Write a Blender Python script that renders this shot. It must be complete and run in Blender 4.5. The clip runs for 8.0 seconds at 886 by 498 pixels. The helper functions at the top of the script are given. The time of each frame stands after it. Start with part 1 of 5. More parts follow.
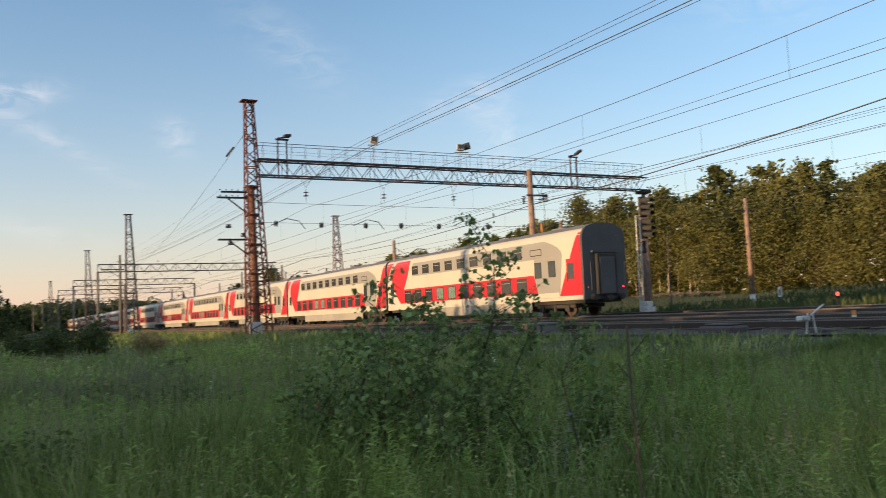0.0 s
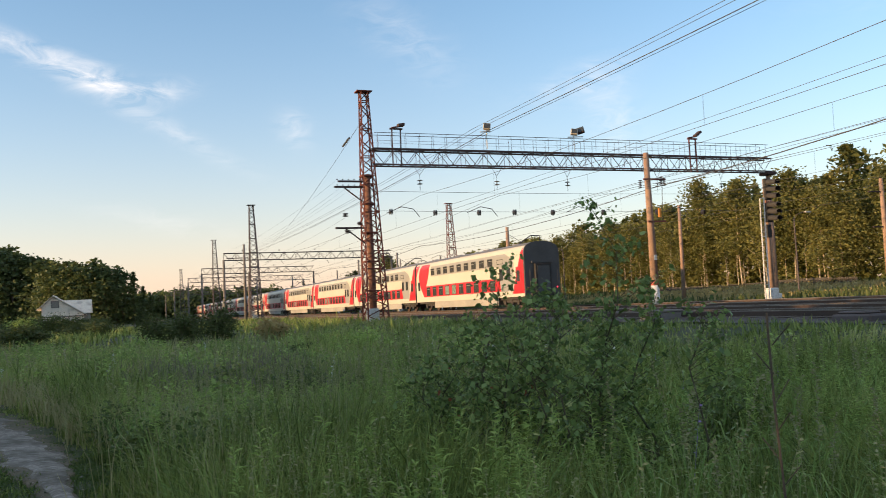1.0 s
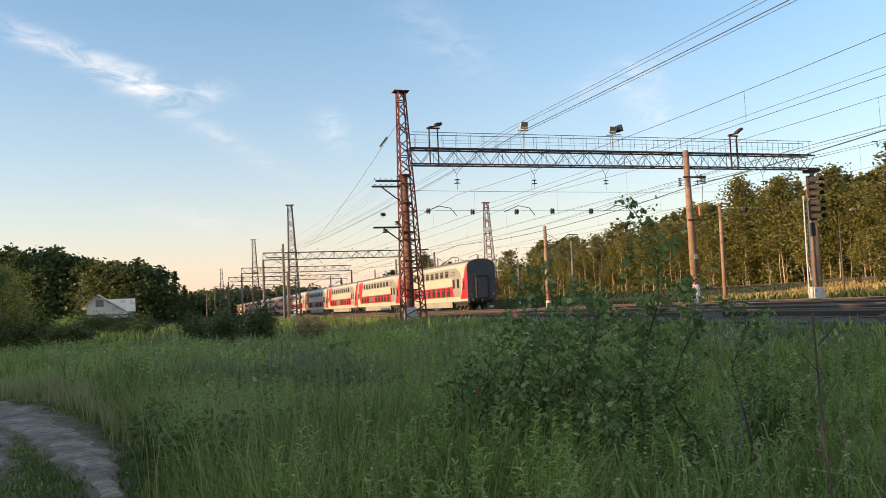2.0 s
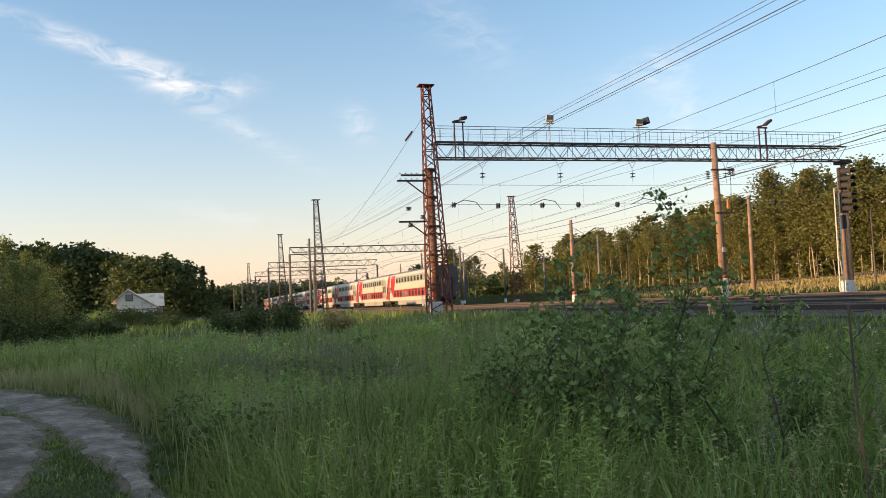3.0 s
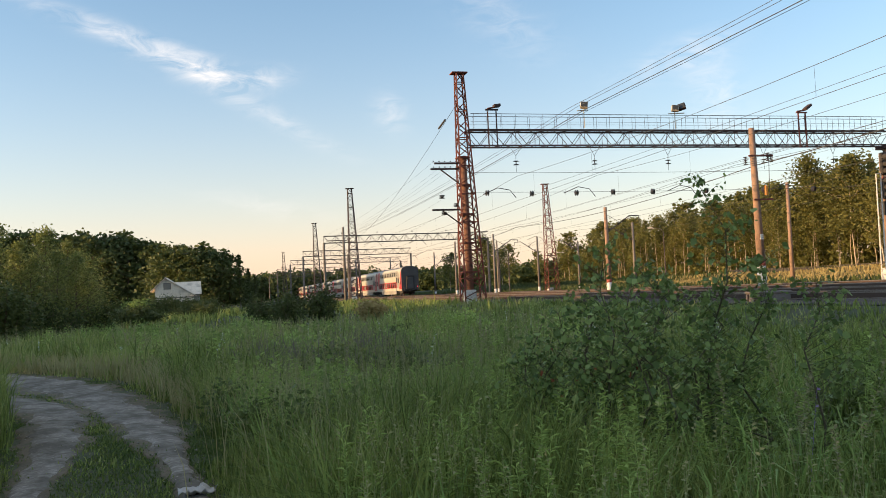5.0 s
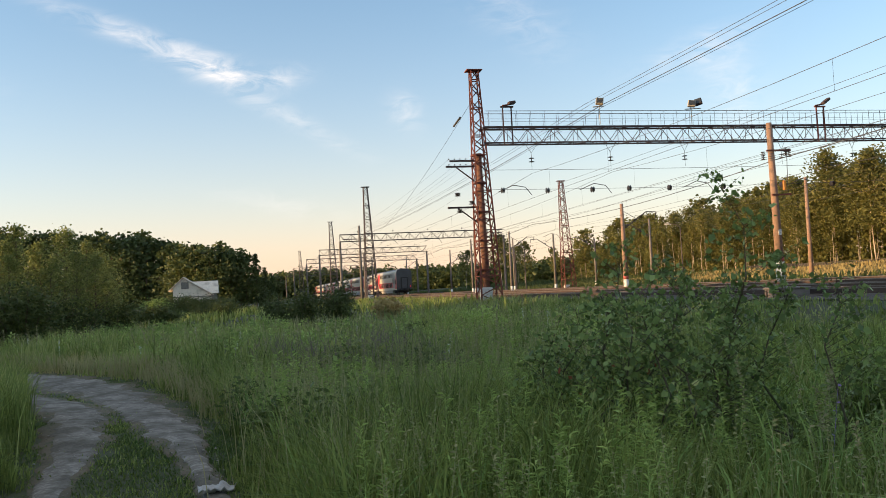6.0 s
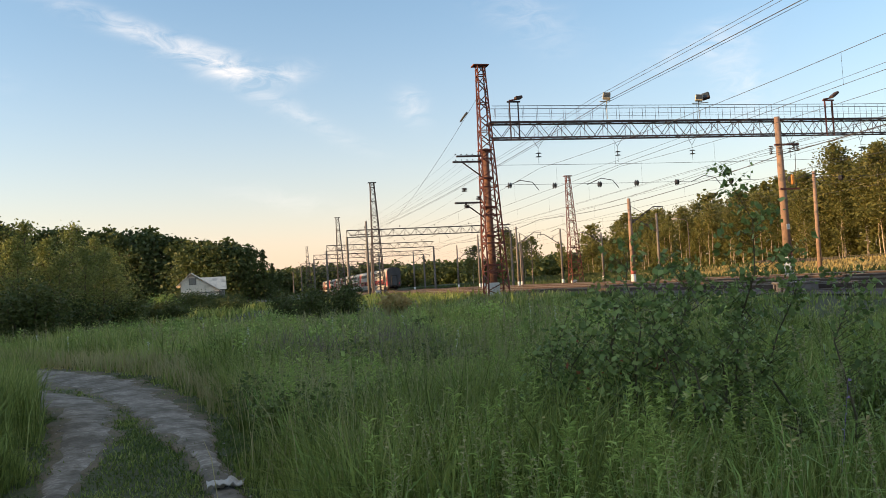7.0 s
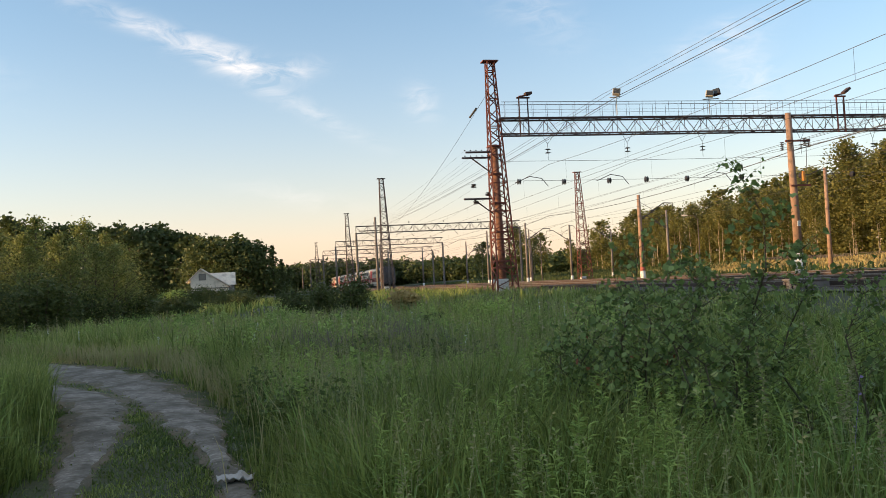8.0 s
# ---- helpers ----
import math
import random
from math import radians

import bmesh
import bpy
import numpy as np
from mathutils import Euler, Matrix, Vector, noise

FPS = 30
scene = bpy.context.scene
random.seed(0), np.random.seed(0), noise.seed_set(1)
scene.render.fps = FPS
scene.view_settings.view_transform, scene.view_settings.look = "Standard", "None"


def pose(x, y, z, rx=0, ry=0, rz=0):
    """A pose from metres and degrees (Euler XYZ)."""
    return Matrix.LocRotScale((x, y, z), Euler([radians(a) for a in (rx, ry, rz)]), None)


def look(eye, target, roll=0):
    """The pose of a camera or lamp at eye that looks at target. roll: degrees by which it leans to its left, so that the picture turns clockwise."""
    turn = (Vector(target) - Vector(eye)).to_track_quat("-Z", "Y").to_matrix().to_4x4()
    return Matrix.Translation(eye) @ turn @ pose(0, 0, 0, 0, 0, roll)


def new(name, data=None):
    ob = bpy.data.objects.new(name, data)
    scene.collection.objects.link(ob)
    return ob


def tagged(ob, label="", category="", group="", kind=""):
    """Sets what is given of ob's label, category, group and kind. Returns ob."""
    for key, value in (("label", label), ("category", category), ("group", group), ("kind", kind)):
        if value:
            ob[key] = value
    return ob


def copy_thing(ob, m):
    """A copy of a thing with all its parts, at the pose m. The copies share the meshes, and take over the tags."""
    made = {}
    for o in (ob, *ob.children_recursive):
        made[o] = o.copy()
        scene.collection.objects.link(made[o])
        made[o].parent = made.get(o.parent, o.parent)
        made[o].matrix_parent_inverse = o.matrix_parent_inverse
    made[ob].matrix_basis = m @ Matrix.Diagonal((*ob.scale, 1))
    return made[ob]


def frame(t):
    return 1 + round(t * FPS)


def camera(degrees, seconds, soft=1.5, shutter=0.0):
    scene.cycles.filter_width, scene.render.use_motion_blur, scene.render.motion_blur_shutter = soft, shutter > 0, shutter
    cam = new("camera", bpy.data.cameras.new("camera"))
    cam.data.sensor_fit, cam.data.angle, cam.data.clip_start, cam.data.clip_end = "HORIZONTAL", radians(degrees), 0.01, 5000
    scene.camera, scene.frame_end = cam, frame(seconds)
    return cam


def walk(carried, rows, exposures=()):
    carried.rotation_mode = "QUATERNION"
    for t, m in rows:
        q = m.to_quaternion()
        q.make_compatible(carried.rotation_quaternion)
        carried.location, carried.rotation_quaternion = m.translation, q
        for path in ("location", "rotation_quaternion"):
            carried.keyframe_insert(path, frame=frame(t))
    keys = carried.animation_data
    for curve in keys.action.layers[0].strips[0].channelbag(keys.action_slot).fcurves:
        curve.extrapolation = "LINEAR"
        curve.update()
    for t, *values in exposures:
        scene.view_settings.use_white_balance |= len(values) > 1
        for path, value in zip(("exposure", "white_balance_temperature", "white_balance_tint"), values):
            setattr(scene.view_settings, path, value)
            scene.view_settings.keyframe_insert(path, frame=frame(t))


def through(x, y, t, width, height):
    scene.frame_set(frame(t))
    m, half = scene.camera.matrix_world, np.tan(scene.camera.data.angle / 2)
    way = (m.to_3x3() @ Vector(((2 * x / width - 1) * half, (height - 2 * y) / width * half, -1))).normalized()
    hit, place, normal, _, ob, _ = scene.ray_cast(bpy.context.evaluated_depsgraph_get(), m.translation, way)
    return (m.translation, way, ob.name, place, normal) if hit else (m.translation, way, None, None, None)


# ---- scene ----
# z = 0 is the top of the rails, y runs along the tracks, x across them
cam = camera(55.87, 8.0, soft=0.8, shutter=0.4)
PATH = [
    (0.0, pose(0.000, 0.000, 0.562, 94.38, 2.67, -28.50)),
    (0.5, pose(-0.022, 0.025, 0.557, 93.87, 2.69, -23.84)),
    (1.0, pose(-0.007, 0.106, 0.564, 93.84, 2.61, -20.75)),
    (1.5, pose(-0.018, 0.101, 0.568, 93.95, 2.54, -19.26)),
    (3.0, pose(-0.027, 0.130, 0.557, 93.58, 2.60, -16.45)),
    (3.5, pose(-0.020, 0.155, 0.557, 93.22, 2.50, -15.81)),
    (4.0, pose(-0.037, 0.129, 0.558, 93.02, 2.40, -15.28)),
    (4.5, pose(-0.038, 0.138, 0.556, 92.92, 2.46, -14.77)),
    (6.0, pose(-0.044, 0.147, 0.555, 92.78, 2.98, -13.05)),
    (6.5, pose(-0.054, 0.147, 0.555, 92.60, 3.03, -12.80)),
    (7.0, pose(-0.047, 0.157, 0.553, 92.49, 3.10, -12.57)),
    (7.5, pose(-0.057, 0.148, 0.551, 92.34, 3.09, -12.30)),
    (8.0, pose(-0.052, 0.162, 0.548, 92.26, 2.96, -11.96)),
]
walk(cam, PATH, exposures=[(0.0, 0.68, 6500, 12), (0.5, 0.89, 6530, 12), (1.0, 0.9, 6550, 12), (3.0, 0.93, 6720, 12), (8.0, 0.94, 6850, 13)])

# ---- light ----
SUN_EL, SUN_AZ = 5.0, -90.0  # azimuth from +y towards +x


def val(tree, op, a, b=None, c=None, clamp=False):
    n = tree.nodes.new("ShaderNodeMath")
    n.operation, n.use_clamp = op, clamp
    for i, x in enumerate((a, b, c)):
        if x is None:
            continue
        if isinstance(x, (int, float)):
            n.inputs[i].default_value = x
        else:
            tree.links.new(x, n.inputs[i])
    return n.outputs[0]


def mixc(tree, fac, a, b, blend="MIX"):
    n = tree.nodes.new("ShaderNodeMix")
    n.data_type, n.blend_type = "RGBA", blend
    for sock, x in ((n.inputs[0], fac), (n.inputs[6], a), (n.inputs[7], b)):
        if isinstance(x, (int, float)):
            sock.default_value = x
        elif isinstance(x, tuple):
            sock.default_value = (*x, 1)
        else:
            tree.links.new(x, sock)
    return n.outputs[2]


def make_world():
    w = bpy.data.worlds.new("sky")
    w.use_nodes = True
    scene.world = w
    t = w.node_tree
    t.nodes.clear()
    out, bg = t.nodes.new("ShaderNodeOutputWorld"), t.nodes.new("ShaderNodeBackground")
    sky = t.nodes.new("ShaderNodeTexSky")
    sky.sky_type, sky.sun_disc = "NISHITA", False
    sky.sun_elevation, sky.sun_rotation = radians(SUN_EL), radians(SUN_AZ)
    sky.air_density, sky.dust_density, sky.ozone_density = 1.0, 0.2, 2.4
    co = t.nodes.new("ShaderNodeTexCoord")
    sep = t.nodes.new("ShaderNodeSeparateXYZ")
    t.links.new(co.outputs["Generated"], sep.inputs[0])
    az = val(t, "MULTIPLY", val(t, "ARCTAN2", sep.outputs[0], sep.outputs[1]), 57.2958)
    el = val(t, "MULTIPLY", val(t, "ARCSINE", sep.outputs[2]), 57.2958)
    # dusk haze: a pale warm band low over the horizon
    low = val(t, "POWER", 2.718, val(t, "MULTIPLY", val(t, "ABSOLUTE", el), -0.13))
    col = mixc(t, val(t, "MULTIPLY", low, 0.85), mixc(t, 1.0, sky.outputs[0], (0.95, 1.03, 1.04), "MULTIPLY"), HAZE)
    # unseen pale tint overhead, added to make the skylight brighter and less blue
    high = val(t, "MULTIPLY", val(t, "SUBTRACT", el, 26.0), 0.03, clamp=True)
    col = mixc(t, val(t, "MULTIPLY", high, 0.6), col, ZENITH_TINT)
    # cirrus wisps: (azimuth, elevation, length, width, slope in degrees, strength)
    comb = t.nodes.new("ShaderNodeCombineXYZ")
    t.links.new(az, comb.inputs[0]), t.links.new(el, comb.inputs[1])
    mp = t.nodes.new("ShaderNodeMapping")
    mp.inputs["Rotation"].default_value = (0, 0, radians(20))
    mp.inputs["Scale"].default_value = (0.3, 0.75, 1)
    t.links.new(comb.outputs[0], mp.inputs[0])
    ns = t.nodes.new("ShaderNodeTexNoise")
    ns.inputs["Scale"].default_value, ns.inputs["Detail"].default_value = 1.3, 7
    ns.inputs["Roughness"].default_value, ns.inputs["Distortion"].default_value = 0.6, 0.8
    t.links.new(mp.outputs[0], ns.inputs[0])
    total = None
    for a, e, length, width, slope, k in CIRRUS:
        c, s = math.cos(radians(slope)), math.sin(radians(slope))
        da, de = val(t, "SUBTRACT", az, a), val(t, "SUBTRACT", el, e)
        u = val(t, "ADD", val(t, "MULTIPLY", da, c / length), val(t, "MULTIPLY", de, s / length))
        v = val(t, "ADD", val(t, "MULTIPLY", da, -s / width), val(t, "MULTIPLY", de, c / width))
        r2 = val(t, "ADD", val(t, "MULTIPLY", u, u), val(t, "MULTIPLY", v, v))
        g = val(t, "MULTIPLY", val(t, "POWER", 2.718, val(t, "MULTIPLY", r2, -1.0)), k)
        total = g if total is None else val(t, "ADD", total, g)
    wisp = val(t, "MULTIPLY", total, val(t, "MULTIPLY", val(t, "SUBTRACT", ns.outputs[0], 0.36), 2.1, clamp=True), clamp=True)
    col = mixc(t, wisp, col, CLOUD)
    t.links.new(col, bg.inputs[0])
    bg.inputs[1].default_value = SKY_STRENGTH
    t.links.new(bg.outputs[0], out.inputs[0])


SKY_STRENGTH = 0.232
HAZE = (2.5, 1.6, 1.44)
ZENITH_TINT = (1.75, 1.7, 1.55)
CLOUD = (2.75, 2.66, 2.6)
CIRRUS = [
    (-7.0, 17.2, 4.6, 0.6, -16, 0.75), (-2.2, 15.4, 3.2, 0.8, -16, 0.85), (2.4, 14.7, 1.9, 0.6, 4, 0.75), (-0.5, 14.6, 2.4, 0.9, -22, 0.5), (2.5, 12.4, 5.5, 0.6, -28, 0.4),
    (11.1, 12.3, 1.0, 1.2, 30, 0.5), (33.0, 12.0, 1.5, 2.6, 20, 0.5), (31.0, 14.6, 3.4, 0.9, 14, 0.5), (2.5, 6.2, 4.0, 0.7, -12, 0.25), (-22, 15.5, 5, 0.8, -14, 0.6),
    (19.0, 18.0, 4.0, 1.6, -35, 0.3), (-25.0, 14.0, 6.0, 1.5, -12, 0.6), (55.0, 20.0, 7.0, 2.0, 10, 0.5),
]
make_world()
sun_data = bpy.data.lights.new("sun", "SUN")
sun_data.energy, sun_data.angle, sun_data.color = 4.0, radians(0.6), (1.0, 0.66, 0.32)
sun = new("sun", sun_data)
sun_from = Vector((math.sin(radians(SUN_AZ)) * math.cos(radians(SUN_EL)), math.cos(radians(SUN_AZ)) * math.cos(radians(SUN_EL)), math.sin(radians(SUN_EL))))
sun.matrix_world = look(sun_from * 200, (0, 0, 0))


# ---- materials ----
def mat(name, c1, c2, scale=1.0, fine=25.0, rough=0.7, metal=0.0, bump=0.15, spread=0.25, stain=None, per_object=0.0):
    """Two colours in large patches, a fine grain over them, a bump, and stains where given."""
    m = bpy.data.materials.new(name)
    m.use_nodes = True
    t = m.node_tree
    b = t.nodes["Principled BSDF"]
    co = t.nodes.new("ShaderNodeTexCoord")
    n1, n2 = t.nodes.new("ShaderNodeTexNoise"), t.nodes.new("ShaderNodeTexNoise")
    for n, s, d in ((n1, scale, 5), (n2, fine, 6)):
        n.inputs["Scale"].default_value, n.inputs["Detail"].default_value = s, d
        t.links.new(co.outputs["Object"], n.inputs[0])
    fac = val(t, "MULTIPLY", val(t, "SUBTRACT", n1.outputs[0], 0.3), 2.4, clamp=True)
    col = mixc(t, fac, c1, c2)
    grain = val(t, "ADD", val(t, "MULTIPLY", val(t, "SUBTRACT", n2.outputs[0], 0.5), 2 * spread), 1.0)
    gc = t.nodes.new("ShaderNodeCombineColor")
    for i in range(3):
        t.links.new(grain, gc.inputs[i])
    col = mixc(t, 1.0, col, gc.outputs[0], "MULTIPLY")
    if stain:
        n3 = t.nodes.new("ShaderNodeTexNoise")
        n3.inputs["Scale"].default_value, n3.inputs["Detail"].default_value = scale * 3.1, 8
        t.links.new(co.outputs["Object"], n3.inputs[0])
        col = mixc(t, val(t, "MULTIPLY", val(t, "SUBTRACT", n3.outputs[0], 0.53), 6.0, clamp=True), col, stain)
    if per_object:
        oi = t.nodes.new("ShaderNodeObjectInfo")
        k = val(t, "ADD", val(t, "MULTIPLY", oi.outputs["Random"], 2 * per_object), 1 - per_object)
        kc = t.nodes.new("ShaderNodeCombineColor")
        for i in range(3):
            t.links.new(k, kc.inputs[i])
        col = mixc(t, 1.0, col, kc.outputs[0], "MULTIPLY")
    t.links.new(col, b.inputs["Base Color"])
    b.inputs["Roughness"].default_value, b.inputs["Metallic"].default_value = rough, metal
    if bump:
        bp = t.nodes.new("ShaderNodeBump")
        bp.inputs["Strength"].default_value, bp.inputs["Distance"].default_value = bump, 0.02
        t.links.new(n2.outputs[0], bp.inputs["Height"])
        t.links.new(bp.outputs[0], b.inputs["Normal"])
    return m


def leaf_mat(name, colours, rough=0.55, through=0.3, patch=0.25, patch_amount=0.5):
    """Leaves or blades: a colour for each island, patches over the field, light let through."""
    m = bpy.data.materials.new(name)
    m.use_nodes = True
    t = m.node_tree
    b, out = t.nodes["Principled BSDF"], t.nodes["Material Output"]
    geo, co, oi = t.nodes.new("ShaderNodeNewGeometry"), t.nodes.new("ShaderNodeTexCoord"), t.nodes.new("ShaderNodeObjectInfo")
    ramp = t.nodes.new("ShaderNodeValToRGB")
    r = ramp.color_ramp
    while len(r.elements) < len(colours):
        r.elements.new(0.5)
    for i, c in enumerate(colours):
        r.elements[i].position = i / (len(colours) - 1)
        r.elements[i].color = (*c, 1)
    n1 = t.nodes.new("ShaderNodeTexNoise")
    n1.inputs["Scale"].default_value, n1.inputs["Detail"].default_value = patch, 4
    t.links.new(co.outputs["Object"], n1.inputs[0])
    isl = val(t, "MULTIPLY", geo.outputs["Random Per Island"], 1 - patch_amount)
    big = val(t, "MULTIPLY", val(t, "MULTIPLY", val(t, "SUBTRACT", n1.outputs[0], 0.28), 2.3, clamp=True), patch_amount)
    shift = val(t, "MULTIPLY", val(t, "SUBTRACT", oi.outputs["Random"], 0.5), 0.25)
    t.links.new(val(t, "ADD", val(t, "ADD", isl, big), shift, clamp=True), ramp.inputs[0])
    t.links.new(ramp.outputs[0], b.inputs["Base Color"])
    b.inputs["Roughness"].default_value = rough
    b.inputs["Specular IOR Level"].default_value = 0.25
    tr = t.nodes.new("ShaderNodeBsdfTranslucent")
    t.links.new(ramp.outputs[0], tr.inputs[0])
    mx = t.nodes.new("ShaderNodeMixShader")
    mx.inputs[0].default_value = through
    t.links.new(b.outputs[0], mx.inputs[1]), t.links.new(tr.outputs[0], mx.inputs[2])
    t.links.new(mx.outputs[0], out.inputs[0])
    return m


def gravel_mat(name, pale, soil, chip):
    """Crushed stone: single chips of their own tone, pressed into patches of brown soil."""
    m = bpy.data.materials.new(name)
    m.use_nodes = True
    t = m.node_tree
    b, co = t.nodes["Principled BSDF"], t.nodes.new("ShaderNodeTexCoord")
    big, small, cell = t.nodes.new("ShaderNodeTexNoise"), t.nodes.new("ShaderNodeTexNoise"), t.nodes.new("ShaderNodeTexVoronoi")
    for n, s in ((big, 1.6), (small, 6.5), (cell, 26.0)):
        n.inputs["Scale"].default_value = s
        t.links.new(co.outputs["Object"], n.inputs["Vector"])
    big.inputs["Detail"].default_value, small.inputs["Detail"].default_value = 6, 8
    tone = t.nodes.new("ShaderNodeSeparateColor")
    t.links.new(cell.outputs["Color"], tone.inputs[0])
    stony = val(t, "MULTIPLY", val(t, "SUBTRACT", val(t, "ADD", val(t, "MULTIPLY", big.outputs[0], 0.6), val(t, "MULTIPLY", small.outputs[0], 0.4)), 0.4), 5.0, clamp=True)
    stones = mixc(t, val(t, "POWER", tone.outputs[0], 2.0), mixc(t, 0.45, pale, soil), chip)
    col = mixc(t, stony, soil, mixc(t, 0.6, pale, stones))
    col = mixc(t, val(t, "MULTIPLY", val(t, "SUBTRACT", 0.42, small.outputs[0]), 5.0, clamp=True), col, soil)
    t.links.new(col, b.inputs["Base Color"])
    b.inputs["Roughness"].default_value = 0.95
    bp = t.nodes.new("ShaderNodeBump")
    bp.inputs["Strength"].default_value, bp.inputs["Distance"].default_value = 0.6, 0.01
    t.links.new(val(t, "SUBTRACT", val(t, "MULTIPLY", small.outputs[0], 0.8), cell.outputs["Distance"]), bp.inputs["Height"])
    t.links.new(bp.outputs[0], b.inputs["Normal"])
    return m


def glow_mat(name, colour, strength):
    m = bpy.data.materials.new(name)
    m.use_nodes = True
    b = m.node_tree.nodes["Principled BSDF"]
    b.inputs["Base Color"].default_value = (*colour, 1)
    b.inputs["Emission Color"].default_value = (*colour, 1)
    b.inputs["Emission Strength"].default_value = strength
    return m


M_GROUND = mat("meadow soil", (0.05, 0.065, 0.025), (0.07, 0.07, 0.03), 0.3, 14, 0.95, bump=0.6)
M_DIRT = gravel_mat("pale gravel rut", (0.25, 0.222, 0.19), (0.1, 0.085, 0.064), (0.4, 0.37, 0.33))
M_STONE = mat("pale limestone chips", (0.38, 0.34, 0.29), (0.22, 0.195, 0.165), 3.0, 20, 0.9, bump=0.3, spread=0.3)
M_SOIL = mat("trodden brown soil", (0.15, 0.115, 0.075), (0.085, 0.075, 0.045), 1.8, 20, 0.95, bump=0.6, spread=0.5, stain=(0.07, 0.085, 0.035))
M_BALLAST = mat("ballast", (0.055, 0.038, 0.032), (0.09, 0.066, 0.055), 0.5, 9, 0.95, bump=1.0, spread=0.55)
# dark brown that takes in the shade lying over the yard
M_YARDBED = mat("dark yard bed", (0.05, 0.036, 0.03), (0.085, 0.065, 0.05), 0.4, 8, 0.95, bump=0.8, spread=0.5)
M_RAIL = mat("rusty rail", (0.05, 0.028, 0.02), (0.075, 0.042, 0.03), 0.8, 30, 0.7, 0.1)
M_RAILTOP = mat("polished rail head", (0.26, 0.23, 0.21), (0.16, 0.13, 0.11), 1, 30, 0.42, 0.8, bump=0.05)
M_SLEEPER = mat("concrete sleeper", (0.15, 0.12, 0.1), (0.1, 0.075, 0.06), 2, 25, 0.9, per_object=0.2)
M_RUST = mat("rusted red oxide lattice steel", (0.22, 0.062, 0.04), (0.14, 0.043, 0.03), 0.7, 22, 0.8, 0.05, stain=(0.08, 0.04, 0.035))
M_STEEL = mat("weathered grey steel", (0.12, 0.09, 0.085), (0.08, 0.062, 0.06), 0.8, 22, 0.75, 0.05)
M_DARK = mat("dark painted steel", (0.045, 0.026, 0.026), (0.07, 0.038, 0.034), 1, 22, 0.8, 0.0)
# weathered concrete with the orange of the low sun put into its colour
M_SUNCONC = mat("sun-tinted weathered concrete pole", (0.36, 0.23, 0.16), (0.27, 0.165, 0.12), 0.8, 14, 0.9, stain=(0.17, 0.12, 0.1), per_object=0.1)
M_GREYCONC = mat("grey concrete", (0.22, 0.19, 0.17), (0.16, 0.135, 0.12), 0.8, 14, 0.9, stain=(0.11, 0.09, 0.08), per_object=0.15)
M_RUSTCOL = mat("rust-streaked concrete column", (0.26, 0.12, 0.08), (0.17, 0.08, 0.055), 0.9, 14, 0.9, stain=(0.12, 0.06, 0.05))
M_WHITE = mat("chipped white paint", (0.74, 0.72, 0.69), (0.6, 0.57, 0.53), 2, 20, 0.75, stain=(0.35, 0.31, 0.27))
M_REDP = mat("faded red paint", (0.42, 0.1, 0.07), (0.32, 0.09, 0.07), 2, 20, 0.7)
M_INS = mat("brown porcelain", (0.02, 0.013, 0.012), (0.03, 0.02, 0.018), 3, 20, 0.35, bump=0)
M_WIRE = mat("dull wire", (0.085, 0.08, 0.08), (0.06, 0.06, 0.06), 1, 20, 0.6, 0.4, bump=0)
M_LAMP = mat("grey floodlight housing", (0.55, 0.5, 0.42), (0.45, 0.4, 0.34), 3, 20, 0.6, 0.2)
M_GLASS = mat("dark lamp glass", (0.05, 0.06, 0.07), (0.04, 0.045, 0.05), 3, 20, 0.12, bump=0)
M_BODY = mat("light grey carriage paint", (0.52, 0.49, 0.41), (0.47, 0.44, 0.365), 0.35, 9, 0.38, spread=0.05, bump=0.02)
M_GREY = mat("mid grey carriage paint", (0.3, 0.285, 0.26), (0.26, 0.25, 0.23), 0.35, 9, 0.4, spread=0.06, bump=0.02)
M_RED = mat("signal red carriage paint", (0.5, 0.018, 0.026), (0.44, 0.016, 0.023), 0.35, 9, 0.35, spread=0.06, bump=0.02)
M_ROOF = mat("dull grey carriage roof", (0.2, 0.19, 0.185), (0.15, 0.14, 0.14), 0.4, 9, 0.6, bump=0.05)
M_SKIRT = mat("dusty grey skirt", (0.34, 0.31, 0.27), (0.26, 0.24, 0.21), 0.6, 9, 0.7, bump=0.05)
# end walls face away from the sun; that shade deepens this grey
M_END = mat("grey end wall, shade in its tone", (0.09, 0.088, 0.088), (0.062, 0.06, 0.062), 0.8, 9, 0.65, bump=0.05)
M_UNDER = mat("black underframe", (0.03, 0.028, 0.027), (0.05, 0.042, 0.038), 1.5, 12, 0.85)
M_PANE = mat("tinted window glass", (0.035, 0.042, 0.05), (0.05, 0.055, 0.06), 1.2, 9, 0.08, bump=0)
M_BLIND = mat("green tinted curtain behind glass", (0.16, 0.26, 0.22), (0.2, 0.28, 0.24), 1.2, 9, 0.3, bump=0)
M_TAIL = glow_mat("red tail lamp", (1.0, 0.03, 0.05), 2.0)
M_REDSIG = glow_mat("red shunting lamp", (1.0, 0.05, 0.03), 3.0)
M_ORANGE = mat("orange and white marker", (0.8, 0.3, 0.05), (0.7, 0.25, 0.05), 2, 12, 0.6)
M_BARK = mat("birch bark", (0.56, 0.45, 0.33), (0.36, 0.28, 0.2), 1.5, 8, 0.9, stain=(0.12, 0.09, 0.07), per_object=0.2)
M_BARKD = mat("dark bark", (0.09, 0.065, 0.045), (0.13, 0.09, 0.06), 2, 10, 0.95)
